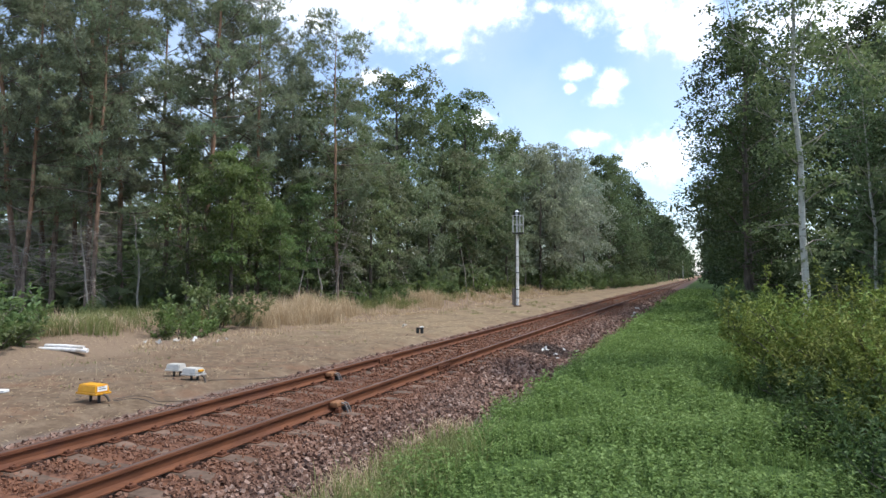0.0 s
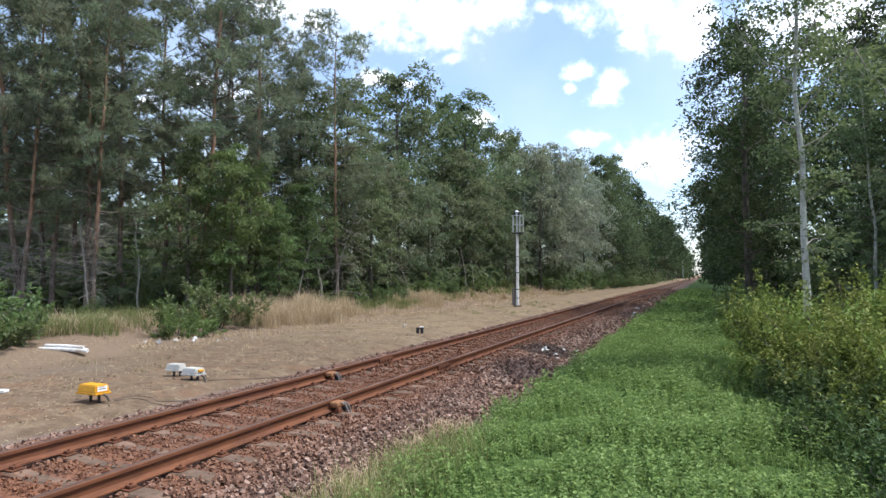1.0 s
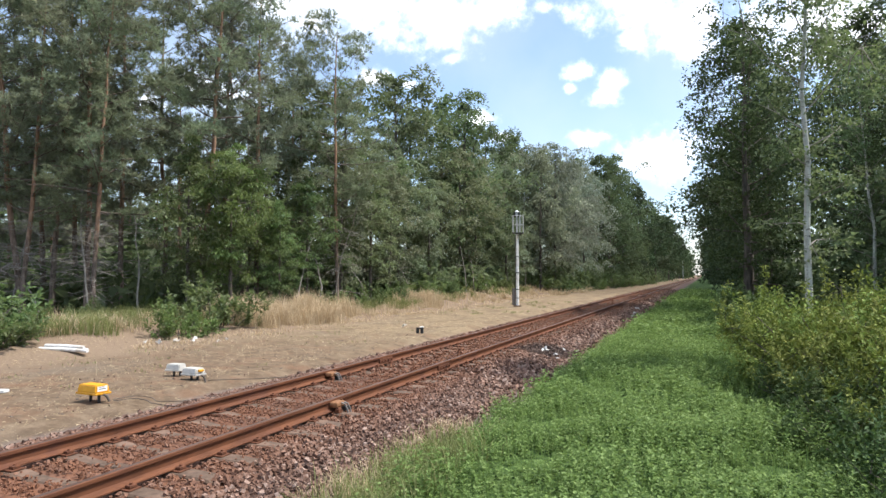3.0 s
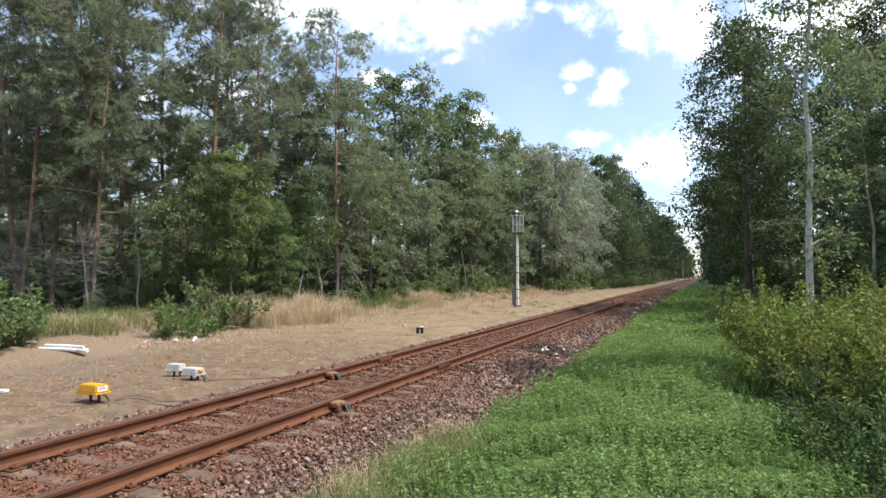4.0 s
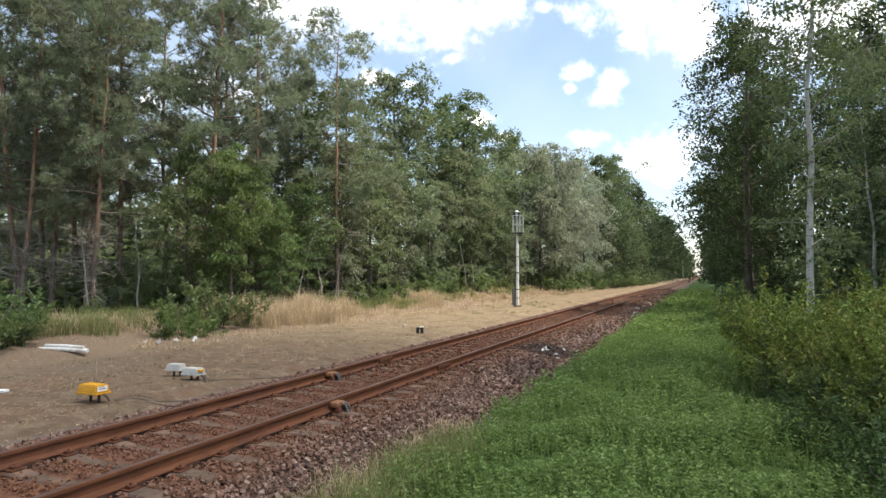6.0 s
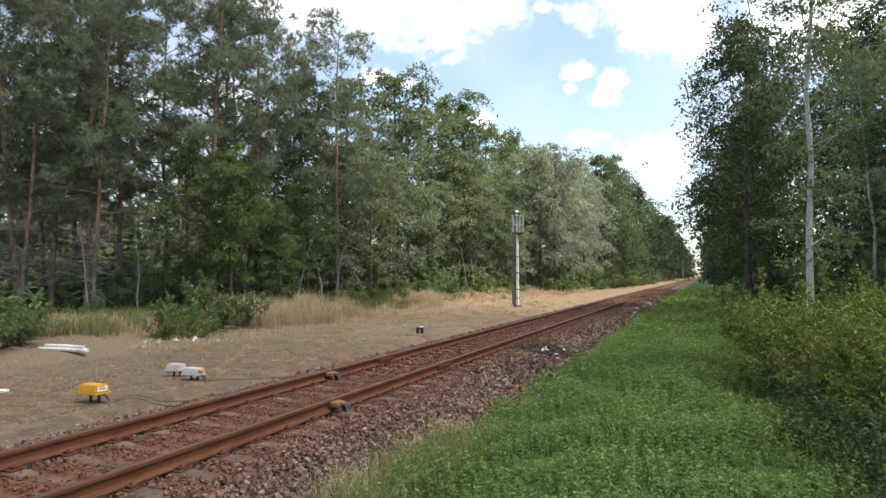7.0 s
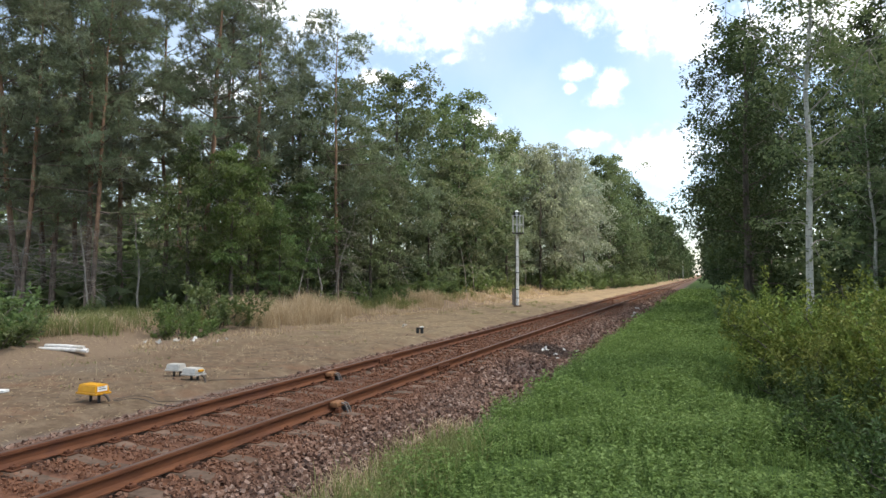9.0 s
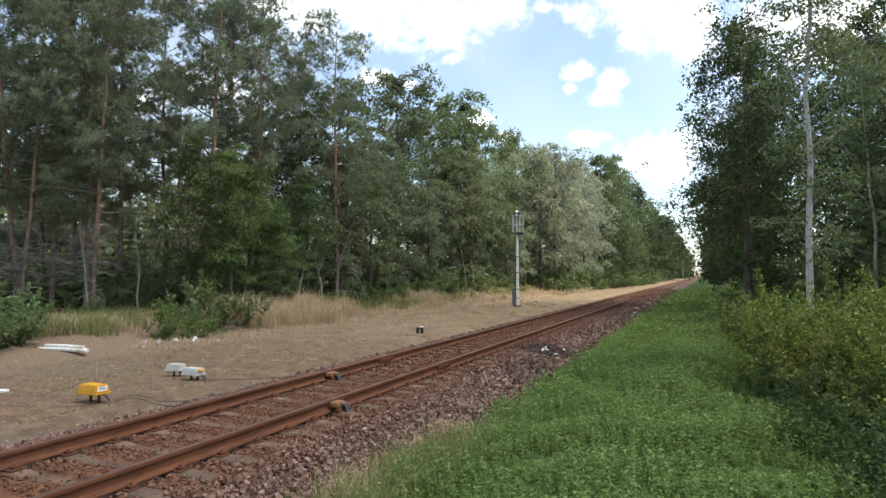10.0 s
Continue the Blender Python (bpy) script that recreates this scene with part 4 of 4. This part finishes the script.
def make_signal():
    sg = root("railway_signal", pose(-10.66, 38.8, -0.02, 0, 0, 12), "white signal mast with a caged platform beside the track", "signal")
    rod("mast", sg, [(0, 0, 0), (0, 0, 0.5), (0, 0, 4.45)], [0.105, 0.10, 0.08], M_MAST, 12, "weathered white mast")
    box("foot", sg, -0.24, 0.24, -0.24, 0.24, -0.05, 0.10, M_SLEEPER, 0.03, "concrete foot")
    for z in (1.08, 0.55, 2.1, 3.1):
        rod("band", sg, [(0, 0, z - 0.02), (0, 0, z + 0.02)], 0.125, M_DARK, 12, "dark clamp band")
    cab = box("cable_cabinet", sg, -0.33, -0.14, -0.12, 0.12, 0.12, 1.15, M_CONDUIT, 0.015, "narrow dark grey cabinet")
    box("door", cab, -0.31, -0.16, -0.128, -0.118, 0.2, 1.08, M_CONDUIT, 0.004)
    rod("bracket", sg, [(0, 0, 4.3), (0.12, 0, 4.45), (0.3, 0, 4.52)], 0.035, M_DARK)
    box("platform", sg, -0.28, 0.40, -0.32, 0.32, 4.50, 4.56, M_DARK, 0.01, "dark grating platform")
    for x in (-0.25, -0.03, 0.17, 0.37):
        for y in (-0.29, 0.29):
            rod("cage_bar", sg, [(x, y, 4.55), (x, y, 5.62)], 0.019, M_CAGE, 6)
    for y in (-0.29, 0.29):
        for z in (5.05, 5.6):
            rod("cage_rail", sg, [(-0.26, y, z), (0.38, y, z)], 0.016, M_CAGE, 6)
    for x in (-0.25, 0.37):
        rod("cage_rail", sg, [(x, -0.29, 5.6), (x, 0.29, 5.6)], 0.016, M_CAGE, 6)
    rod("upper_mast", sg, [(0, 0, 4.4), (0, 0, 5.7)], 0.055, M_STEEL, 8)
    head = box("signal_head", sg, -0.20, 0.16, -0.10, 0.14, 5.56, 5.84, M_DARK, 0.03, "black signal head")
    rod("hood", head, [(-0.02, -0.10, 5.70), (-0.02, -0.24, 5.69)], 0.10, M_DARK, 12)
    rod("dome", head, [(-0.02, 0.02, 5.83), (-0.02, 0.02, 5.90), (-0.02, 0.02, 5.95)], [0.13, 0.11, 0.04], M_WHITE, 12, "white domed cap")
    rod("lens", head, [(-0.02, -0.23, 5.70), (-0.02, -0.255, 5.70)], 0.07, M_GLASS, 14, "pale glass lens")
    box("panel", sg, -0.08, 0.06, 0.06, 0.12, 4.8, 5.3, M_DARK, 0.02, "dark equipment panel")
    # thin dark rod along the left edge of the mast
    rod("cable_duct", sg, [(-0.135, 0.02, 0.1), (-0.12, 0.02, 4.4)], 0.022, M_DARK, 6, "thin dark rod up the mast's left side")
    rod("cable", sg, [(0.42, 0, 5.6), (0.45, 0.0, 6.9)], 0.011, M_STEEL, 5, "thin aerial rod")


def trackside_box(name, m, label, w, d, h, paint, plate):
    """A low equipment housing on two bent legs: tray, hood and end plate."""
    ob = root(name, m, label, "equipment box", "equipment boxes beside the track")
    bm = bmesh.new()
    bmesh.ops.create_cube(bm, size=1.0)
    for v in bm.verts:
        top = v.co.z > 0
        v.co = Vector((v.co.x * w * (0.92 if top else 1.0), v.co.y * d * (0.86 if top else 1.0), 0.15 + (h if top else 0)))
    bmesh.ops.bevel(bm, geom=bm.edges[:], offset=0.014, segments=2, affect="EDGES")
    me = bpy.data.meshes.new("hood")
    bm.to_mesh(me)
    bm.free()
    me.materials.append(paint)
    part("hood", me, ob)
    box("tray", ob, -w * 0.54, w * 0.54, -d * 0.54, d * 0.54, 0.125, 0.152, paint, 0.008)
    for x in (-w * 0.14, w * 0.30):
        leg = box("leg", ob, x - 0.014, x + 0.014, -0.02, 0.02, -0.03, 0.128, M_DARK, 0.006, "dark steel leg")
    rod("cable_gland", ob, [(w * 0.50, 0, 0.13), (w * 0.62, 0.03, 0.10), (w * 0.7, 0.05, 0.02)], 0.02, M_CABLE, 7)
    if plate:
        p = box("name_plate", ob, w * 0.487, w * 0.495, -d * 0.36, d * 0.30, 0.175, 0.15 + h * 0.85, M_WHITE, 0.002, "white plate with faded print")
        for k in (0, 1):
            box("print_bar", p, w * 0.495, w * 0.498, -d * (0.28 - 0.05 * k), d * (0.2 - 0.1 * k), 0.205 + 0.03 * k, 0.218 + 0.03 * k, M_INK, 0)
    return ob


def make_boxes():
    trackside_box("equipment_box", pose(-8.72, 7.32, 0.0, 0, 0, -4), "yellow equipment box with a white plate on short legs", 0.43, 0.25, 0.12, M_YELLOW, True)
    trackside_box("equipment_box", pose(-9.36, 9.66, 0.0, 0, 0, 6), "light grey equipment box on a short dark leg", 0.31, 0.22, 0.10, M_GREYBOX, False)
    b = trackside_box("equipment_box", pose(-8.66, 9.36, 0.0, 0, 0, -3), "light grey equipment box with a yellow end cap", 0.35, 0.24, 0.10, M_GREYBOX, False)
    box("end_cap", b, 0.165, 0.205, -0.06, 0.05, 0.19, 0.235, M_YELLOW, 0.01, "yellow end cap")
    # a small twin-legged marker further along
    mk = root("ground_marker", pose(-8.85, 19.95, 0) @ Matrix.Scale(0.85, 4), "small dark twin-post marker with a white cap", "marker")
    for x in (-0.09, 0.09):
        box("post", mk, x - 0.05, x + 0.05, -0.05, 0.05, -0.05, 0.22, M_DARK, 0.01)
    box("cap", mk, 0.02, 0.17, -0.06, 0.06, 0.222, 0.26, M_WHITE, 0.012, "white cap")
    box("cross_bar", mk, -0.14, 0.14, -0.03, 0.03, 0.16, 0.20, M_DARK, 0.008)
    fp = root("marker_post", pose(-8.0, 283, 0), "thin pale post far along the track", "post")
    rod("pole", fp, [(0, 0, -0.05), (0, 0, 8.6)], 0.13, M_STEEL)
    rod("cap", fp, [(0, 0, 8.6), (0, 0, 8.9)], 0.17, M_DARK)


def ground_cable(pts, r, label):
    """A cable that lies on the soil, with a slight wander."""
    rng = np.random.RandomState(len(pts) * 7 + int(r * 1000))
    p = np.array(pts, float)
    t = np.linspace(0, len(p) - 1, 40)
    q = np.column_stack([np.interp(t, np.arange(len(p)), p[:, k]) for k in range(3)])
    for _ in range(3):
        q[1:-1] = (q[:-2] + q[1:-1] * 2 + q[2:]) / 4
    q[1:-1, :2] += np.cumsum(rng.normal(size=(38, 2)) * 0.006, 0) * np.sin(np.linspace(0, np.pi, 38))[:, None]
    b = Buf()
    tube(b, q, [r] * 40, 6, 0, True)
    thing("cable", b.mesh("cable", [M_CABLE], True), Matrix(), label, "cable", "cables to the track")


def make_cables():
    ground_cable([(-8.36, 7.36, 0.03), (-8.2, 7.6, 0.04), (-7.95, 7.62, 0.03), (-7.7, 7.5, 0.025), (-7.3, 7.35, 0.04), (-6.9, 7.3, 0.07)], 0.0065, "dark cable from the yellow box to the track")
    ground_cable([(-8.36, 7.36, 0.05), (-8.3, 7.75, 0.05), (-8.0, 7.8, 0.03), (-7.75, 7.62, 0.03), (-7.4, 7.7, 0.03), (-6.95, 8.3, 0.06)], 0.006, "dark looped cable lying on the sand")
    ground_cable([(-8.38, 9.42, 0.03), (-8.1, 9.75, 0.02), (-7.8, 9.9, 0.02), (-7.3, 10.2, 0.04), (-6.7, 10.2, 0.08)], 0.007, "thin cable from the grey box to the rail")


def make_rail_devices():
    for x, y, side in ((TRACK_X + GAUGE / 2, 7.78, 1), (TRACK_X - GAUGE / 2, 10.05, 1)):
        d = root("wheel_sensor", pose(x, y, RAIL_TOP - 0.157, 0, 0, 0 if side > 0 else 180), "rusty wheel sensor clamped to the rail", "sensor", "wheel sensors on the rails")
        box("bracket", d, 0.015, 0.15, -0.11, 0.11, 0.05, 0.13, M_BRACKET, 0.025, "orange-brown bracket")
        box("clamp", d, -0.08, 0.10, -0.05, 0.05, -0.035, -0.004, M_CLIP, 0.006)
        box("housing", d, 0.10, 0.17, -0.10, -0.02, -0.03, 0.045, M_CLIP, 0.012, "rust-brown sensor housing")
        box("housing", d, 0.11, 0.19, 0.05, 0.13, -0.03, 0.055, M_DARK, 0.012, "black sensor housing")
        for k in (0, 0.07):
            rod("conduit", d, [(0.15, k, 0.11), (0.20, k + 0.01, 0.09), (0.235, k + 0.015, 0.02), (0.25, k + 0.02, -0.05)], 0.012, M_CONDUIT, 7, "grey metal conduit")
        rod("bolt", d, [(0.10, 0.08, 0.13), (0.10, 0.08, 0.15)], 0.016, M_CLIP, 6)
    for x, y in ((TRACK_X + GAUGE / 2, 11.85), (TRACK_X - GAUGE / 2, 12.3), (TRACK_X + GAUGE / 2, 26.8), (TRACK_X - GAUGE / 2, 27.3)):
        d = root("rail_joint", pose(x, y, RAIL_TOP - 0.157), "bolted rusty rail joint with fishplates", "rail joint", "rail joints")
        for s in (-1, 1):
            box("fishplate", d, s * 0.028 - 0.018, s * 0.028 + 0.018, -0.30, 0.30, 0.028, 0.112, M_CLIP, 0.008)
            for k in (-0.22, -0.08, 0.08, 0.22):
                rod("bolt", d, [(s * 0.04, k, 0.068), (s * 0.07, k, 0.068)], 0.017, M_CLIP, 6)


def make_litter():
    # a bundle of white pipes at the wood's edge, and a board half out of view
    rng = np.random.RandomState(9)
    bundle = root("pipe_bundle", pose(-14.12, 11.0, ground_height(-14.12, 11.0) + 0.04, 0, 0.9, 15), "bundle of dirty white pipes lying at the wood's edge", "pipe")
    for k, (dy, dz, ln) in enumerate(((0, 0, 0.62), (0.10, 0.005, 0.56), (0.05, 0.07, 0.5))):
        rod("pipe", bundle, [(-ln, dy, dz), (0, dy + 0.015, dz), (ln, dy, dz - 0.02)], 0.046, M_SCRAP, 10)
    brd = root("board", pose(-10.9, 7.25, 0.03, 0, 0, 20), "white painted board lying on the sand", "board")
    box("plank", brd, -0.45, 0.22, -0.07, 0.07, -0.02, 0.02, M_WHITE, 0.004)
    def scrap(x, y, s, z):
        bm = bmesh.new()
        bmesh.ops.create_grid(bm, x_segments=3, y_segments=3, size=s * 0.62)
        for v in bm.verts:
            v.co += Vector((rng.normal() * s * 0.2, rng.normal() * s * 0.2, abs(rng.normal()) * s * 0.45))
        bmesh.ops.solidify(bm, geom=bm.faces[:], thickness=0.006)
        me = bpy.data.meshes.new("scrap")
        bm.to_mesh(me)
        bm.free()
        me.materials.append(M_SCRAP)
        thing("litter_scrap", me, pose(x, y, z + 0.02, rng.uniform(-20, 20), rng.uniform(-20, 20), rng.uniform(0, 360)), "crumpled white scrap of litter on the ground", "litter", "white litter scraps")
    for x, y, s in ((-3.68, 15.95, 0.10), (-3.34, 16.58, 0.06), (-3.35, 15.6, 0.06), (-3.2, 15.15, 0.05), (-3.05, 16.9, 0.05), (-3.47, 37.5, 0.17), (-3.25, 34.0, 0.13), (-3.15, 31.8, 0.12), (-3.0, 33.2, 0.1)):
        scrap(x, y, s, bed_height(x) + 0.05)
    for x, y, s in ((-14.1, 13.9, 0.13), (-13.9, 14.3, 0.10), (-13.5, 14.6, 0.09), (-14.4, 13.7, 0.08), (-12.9, 14.9, 0.07), (-10.2, 21.6, 0.12), (-13.0, 15.4, 0.06)):
        scrap(x, y, s, ground_height(x, y) + 0.02)


make_signal()
make_boxes()
make_cables()
make_rail_devices()
make_litter()

# ---- grasses and herbs ----


def blades(b, rng, x, y, z, height, width, bend, mat=0):
    """Grass blades: a bent two-piece strip from each foot."""
    n = len(x)
    az = rng.uniform(0, 6.28, n)
    out = np.column_stack([np.cos(az), np.sin(az), np.zeros(n)])
    side = np.column_stack([-np.sin(az), np.cos(az), np.zeros(n)]) * (width * 0.5)
    h = (height * rng.uniform(0.55, 1.25, n))[:, None]
    bd = (bend * rng.uniform(0.2, 1.4, n))[:, None]
    p0 = np.column_stack([x, y, z])
    mid = p0 + out * h * bd * 0.35 + [0, 0, 1] * h * 0.6
    tip = p0 + out * h * bd + [0, 0, 1] * h * (1 - 0.25 * bd)
    v = np.stack([p0 - side, p0 + side, mid - side * 0.8, mid + side * 0.8, tip], 1)
    i = np.arange(n)[:, None] * 5
    b.add(v.reshape(-1, 3), np.concatenate([i + [0, 1, 3], i + [0, 3, 2], i + [2, 3, 4]]), mat)


def levels(x, y):
    return np.array([ground_height(a, c) for a, c in zip(x, y)])


def clustered(rng, n, x0, x1, y0, y1, clumps, r):
    """Places drawn together in clumps."""
    cx, cy = rng.uniform(x0, x1, clumps), rng.uniform(y0, y1, clumps)
    k = rng.randint(0, clumps, n)
    return cx[k] + rng.normal(size=n) * r, cy[k] + rng.normal(size=n) * r


def stuff(name, b, mats, label, category):
    thing(name, b.mesh(name, mats), Matrix(), label, category, kind="stuff")


def make_dry_grass():
    rng = np.random.RandomState(15)
    b = Buf()
    for n, x0, x1, y0, y1, c, h, w in ((9500, -16.8, -14.0, 18.8, 26.5, 44, 0.92, 0.014), (1300, -16.2, -14.2, 26, 34, 26, 0.38, 0.018), (2000, -16.5, -14.6, 33, 37, 12, 0.75, 0.02),
                                      (3000, -16.8, -13.8, 38, 62, 50, 0.42, 0.026), (3000, -16.5, -12.6, 60, 100, 120, 0.5, 0.05), (2600, -19.5, -16.2, 12.5, 18.5, 60, 0.5, 0.015)):
        x, y = clustered(rng, n, x0, x1, y0, y1, c, 0.28)
        blades(b, rng, x, y, levels(x, y), h * np.array([0.5 + 1.1 * abs(noise.noise((p * 1.1, q * 1.1, 2.0))) + 0.5 * abs(noise.noise((p * 4, q * 4, 7.0))) for p, q in zip(x, y)]), w, 0.6)
    for n, x0, x1, y0, y1, c, h, w in ((2600, -14.6, -12.9, 13, 30, 160, 0.16, 0.010), (1500, -14.6, -12.4, 30, 60, 120, 0.2, 0.018), (900, -13, -8.4, 8, 26, 150, 0.06, 0.008)):
        x, y = clustered(rng, n, x0, x1, y0, y1, c, 0.12)
        blades(b, rng, x, y, levels(x, y), h, w, 1.3)
    x, y = clustered(rng, 1300, -3.25, -2.75, 4.6, 8.2, 40, 0.10)
    blades(b, rng, x, y, levels(x, y) - 0.02, 0.24, 0.007, 0.8)
    stuff("dry_grass", b, [M_STRAW], "tall straw-coloured dry grass on the low bank", "grass")
    g = Buf()
    for n, x0, x1, y0, y1, c, h, w in ((5200, -20.5, -15.6, 11.5, 18.8, 90, 0.50, 0.014), (1500, -16.6, -15.0, 26, 36, 40, 0.5, 0.02), (2400, -24, -17, 17, 24, 90, 0.5, 0.02), (1600, -17, -15, 36, 60, 50, 0.5, 0.03),
                                      (420, -12.5, -8.6, 30, 46, 24, 0.16, 0.02), (300, -14, -9, 8, 24, 40, 0.07, 0.012), (2000, -3.05, -2.4, 4.2, 7.4, 46, 0.34, 0.009)):
        x, y = clustered(rng, n, x0, x1, y0, y1, c, 0.16)
        blades(g, rng, x, y, levels(x, y), h, w, 0.6)
    stuff("green_grass", g, [M_GRASS], "patchy green grass at the wood's edge", "grass")
    s = Buf()
    n = 30000
    x, y = rng.uniform(-16, -7.7, n), 4 + rng.rand(n) ** 1.3 * 36
    heap = np.array([noise.noise((a * 0.9, c * 0.9, 11.0)) for a, c in zip(x, y)])
    keep = rng.rand(n) < 0.45 + 1.1 * heap
    x, y = x[keep], y[keep]
    n = len(x)
    az = rng.uniform(0, 6.28, n)
    d = np.column_stack([np.cos(az), np.sin(az), rng.normal(size=n) * 0.12])
    leaf_faces(s, rng, np.column_stack([x, y, levels(x, y) + 0.012]), d, 0.085, 0.0055)
    stuff("straw_litter", s, [M_STRAW], "dry stalks scattered over the sand", "litter")
    k = Buf()
    n = 900
    x, y = rng.uniform(-15, -7.6, n), 4 + rng.rand(n) ** 1.4 * 30
    v = rock_verts(rng, n, 0.022) + np.column_stack([x, y, levels(x, y) + 0.005])[:, None]
    k.add(v.reshape(-1, 3), (np.arange(n)[:, None, None] * 8 + ROCK_FACES[None]).reshape(-1, 4))
    crumbs = Buf()
    n = 1300
    x, y = rng.uniform(-15.5, -7.7, n), 4 + rng.rand(n) ** 1.3 * 26
    v = rock_verts(rng, n, 0.026) * [1.5, 1.0, 0.5] + np.column_stack([x, y, levels(x, y) + 0.004])[:, None]
    crumbs.add(v.reshape(-1, 3), (np.arange(n)[:, None, None] * 8 + ROCK_FACES[None]).reshape(-1, 4))
    stuff("bark_litter", crumbs, [M_BARK], "dark bark crumbs strewn over the sand", "litter")
    stuff("loose_stones", k, [M_STONE], "small loose stones strewn on the sand", "stones")


def herbs(b, rng, x, y, z, height, leaf, pairs):
    """Nettle-like herbs: pairs of leaves up a short stem, and a tuft at the top."""
    n = len(x)
    h = height * rng.uniform(0.5, 1.3, n)
    lean = rng.normal(size=(n, 2)) * 0.16
    for k in range(pairs):
        f = (k + 1.0) / pairs
        at = np.column_stack([x + lean[:, 0] * h * f, y + lean[:, 1] * h * f, z + h * f])
        az = rng.uniform(0, 3.14, n) if k == 0 else az + 1.35
        for s in (0, math.pi):
            d = np.column_stack([np.cos(az + s), np.sin(az + s), np.full(n, -0.15 + 0.75 * f) + rng.normal(size=n) * 0.25])
            leaf_faces(b, rng, at, d, leaf * (1.15 - 0.35 * f), leaf * 0.55, 0, 0.85)
    stem = np.column_stack([x, y, z])
    tip = np.column_stack([x + lean[:, 0] * h, y + lean[:, 1] * h, z + h])
    o = np.array([0.0025, 0.0, 0.0])
    v = np.stack([stem - o, stem + o, tip], 1)
    b.add(v.reshape(-1, 3), np.arange(3 * n).reshape(n, 3))


def make_herbs():
    rng = np.random.RandomState(25)
    b = Buf()
    for y0, y1, xe, dens, h, leaf, pairs in ((-6, 3.6, 2.4, 34, 0.21, 0.10, 4), (3.6, 10, 1.9, 170, 0.22, 0.052, 6), (10, 20, 1.4, 100, 0.22, 0.068, 5), (20, 36, 1.1, 36, 0.24, 0.13, 4), (36, 80, 1.0, 12, 0.26, 0.24, 3)):
        n = int((y1 - y0) * (xe + 3.3) * dens)
        x, y = rng.uniform(-3.3, xe, n), rng.uniform(y0, y1, n)
        wob = np.array([noise.noise((0.0, a * 0.7, 5.0)) * 0.32 + noise.noise((0.0, a * 2.9, 9.0)) * 0.14 for a in y])
        thick = np.array([noise.noise((a * 0.8, c * 0.8, 1.0)) for a, c in zip(x, y)])
        keep = (x > -2.85 + wob + 0.006 * y) & (thick > -0.62 + 0.3 * rng.rand(n))
        x, y, thick = x[keep], y[keep], thick[keep]
        herbs(b, rng, x, y, levels(x, y) - 0.01, h * (1 + 1.15 * thick), leaf, pairs)
    for n, y0, y1, h, w in ((5200, 3.6, 10, 0.24, 0.006), (3200, 10, 20, 0.26, 0.010), (1800, 20, 45, 0.28, 0.02)):
        x, y = rng.uniform(-2.9, 1.6, n), rng.uniform(y0, y1, n)
        blades(b, rng, x, y, levels(x, y), h, w, 0.5)
    stuff("herb_carpet", b, [M_HERB], "knee-high carpet of fresh green herbs on the verge", "herbs")


make_dry_grass()
make_herbs()


def motions():
    """The clouds drift over; the aspen bends and comes back, and every near bough swings a little about its foot."""
    # the shadows travel up the track and away from it
    ux, uy = -0.5, 0.866
    walk(CLOUD_LEAVING, [(t, cloud_over(ux * d, uy * d, 30)) for t, d in ((0, 105), (1, 131), (2, 157), (3, 182), (4.5, 217), (6, 256), (8, 312), (10, 370))])
    walk(CLOUD_COMING, [(t, cloud_over(ux * d, uy * d, 30)) for t, d in ((0, -260), (2, -215), (4, -165), (5, -144), (6, -126), (7, -112), (8, -105), (10, -99))])
    walk(ASPEN, [(t, pose(2.0, 15.9, 0, 0, a, 0) @ pose(0, 0, 0, 0, 0, 40)) for t, a in
                 ((0, -2.4), (1, -2.0), (2, -1.6), (3, -0.7), (4, -0.1), (4.5, 0.3), (5.5, 0.3), (6.5, 0.15), (8, 0.1), (9, 0), (10, 0))])
    rng = np.random.RandomState(77)
    strength = {"aspen_tree": 3.0, "locust_tree": 3.2, "broadleaf_tree": 2.8, "oak_tree": 2.6, "willow_tree": 2.8, "pine_tree": 2.0, "shrub": 2.0, "bramble_bush": 1.4, "maple_tree": 2.8, "wild_shrub": 2.0}
    for ob in list(scene.objects):
        kind = ob.name.split(".")[0]
        if ob.parent is None and ob is not ASPEN and kind in ("pine_tree", "oak_tree", "maple_tree", "broadleaf_tree", "locust_tree", "aspen_tree"):
            loc, rot, _ = ob.matrix_basis.decompose()
            if loc.y < 60 and loc.x > -31 and "deep" not in ob["label"]:
                q, a = rng.uniform(0, 6.28, 2), rng.uniform(0.25, 0.5)
                base = rot.to_matrix().to_4x4()
                walk(ob, [(t, Matrix.Translation(loc) @ pose(0, 0, 0, a * 0.6 * math.sin(0.8 * t + q[0]), a * math.sin(0.65 * t + q[1]), 0) @ base) for t in range(11)])
        if ob.parent is None or not ob.name.startswith("bough"):
            continue
        kind = ob.parent.name.split(".")[0]
        x, y, _ = ob.parent.matrix_basis.translation
        if kind not in strength or y > 60 or x < -31 or (kind == "pine_tree" and "deep" in ob.parent["label"]):
            continue
        s, q = strength[kind], rng.uniform(0, 6.28, 4)
        w = rng.uniform(1.0, 2.2, 2)
        p = ob.location.copy()
        rows = []
        for k in range(21):
            t = k * 0.5
            gust = 0.6 + 0.4 * math.sin(0.55 * t + x * 0.12 + y * 0.08)
            rows.append((t, pose(p.x, p.y, p.z, s * gust * math.sin(w[0] * t + q[0]), s * gust * math.sin(w[1] * t + q[1]), 0.8 * s * math.sin(0.9 * t + q[2]))))
        walk(ob, rows)


motions()
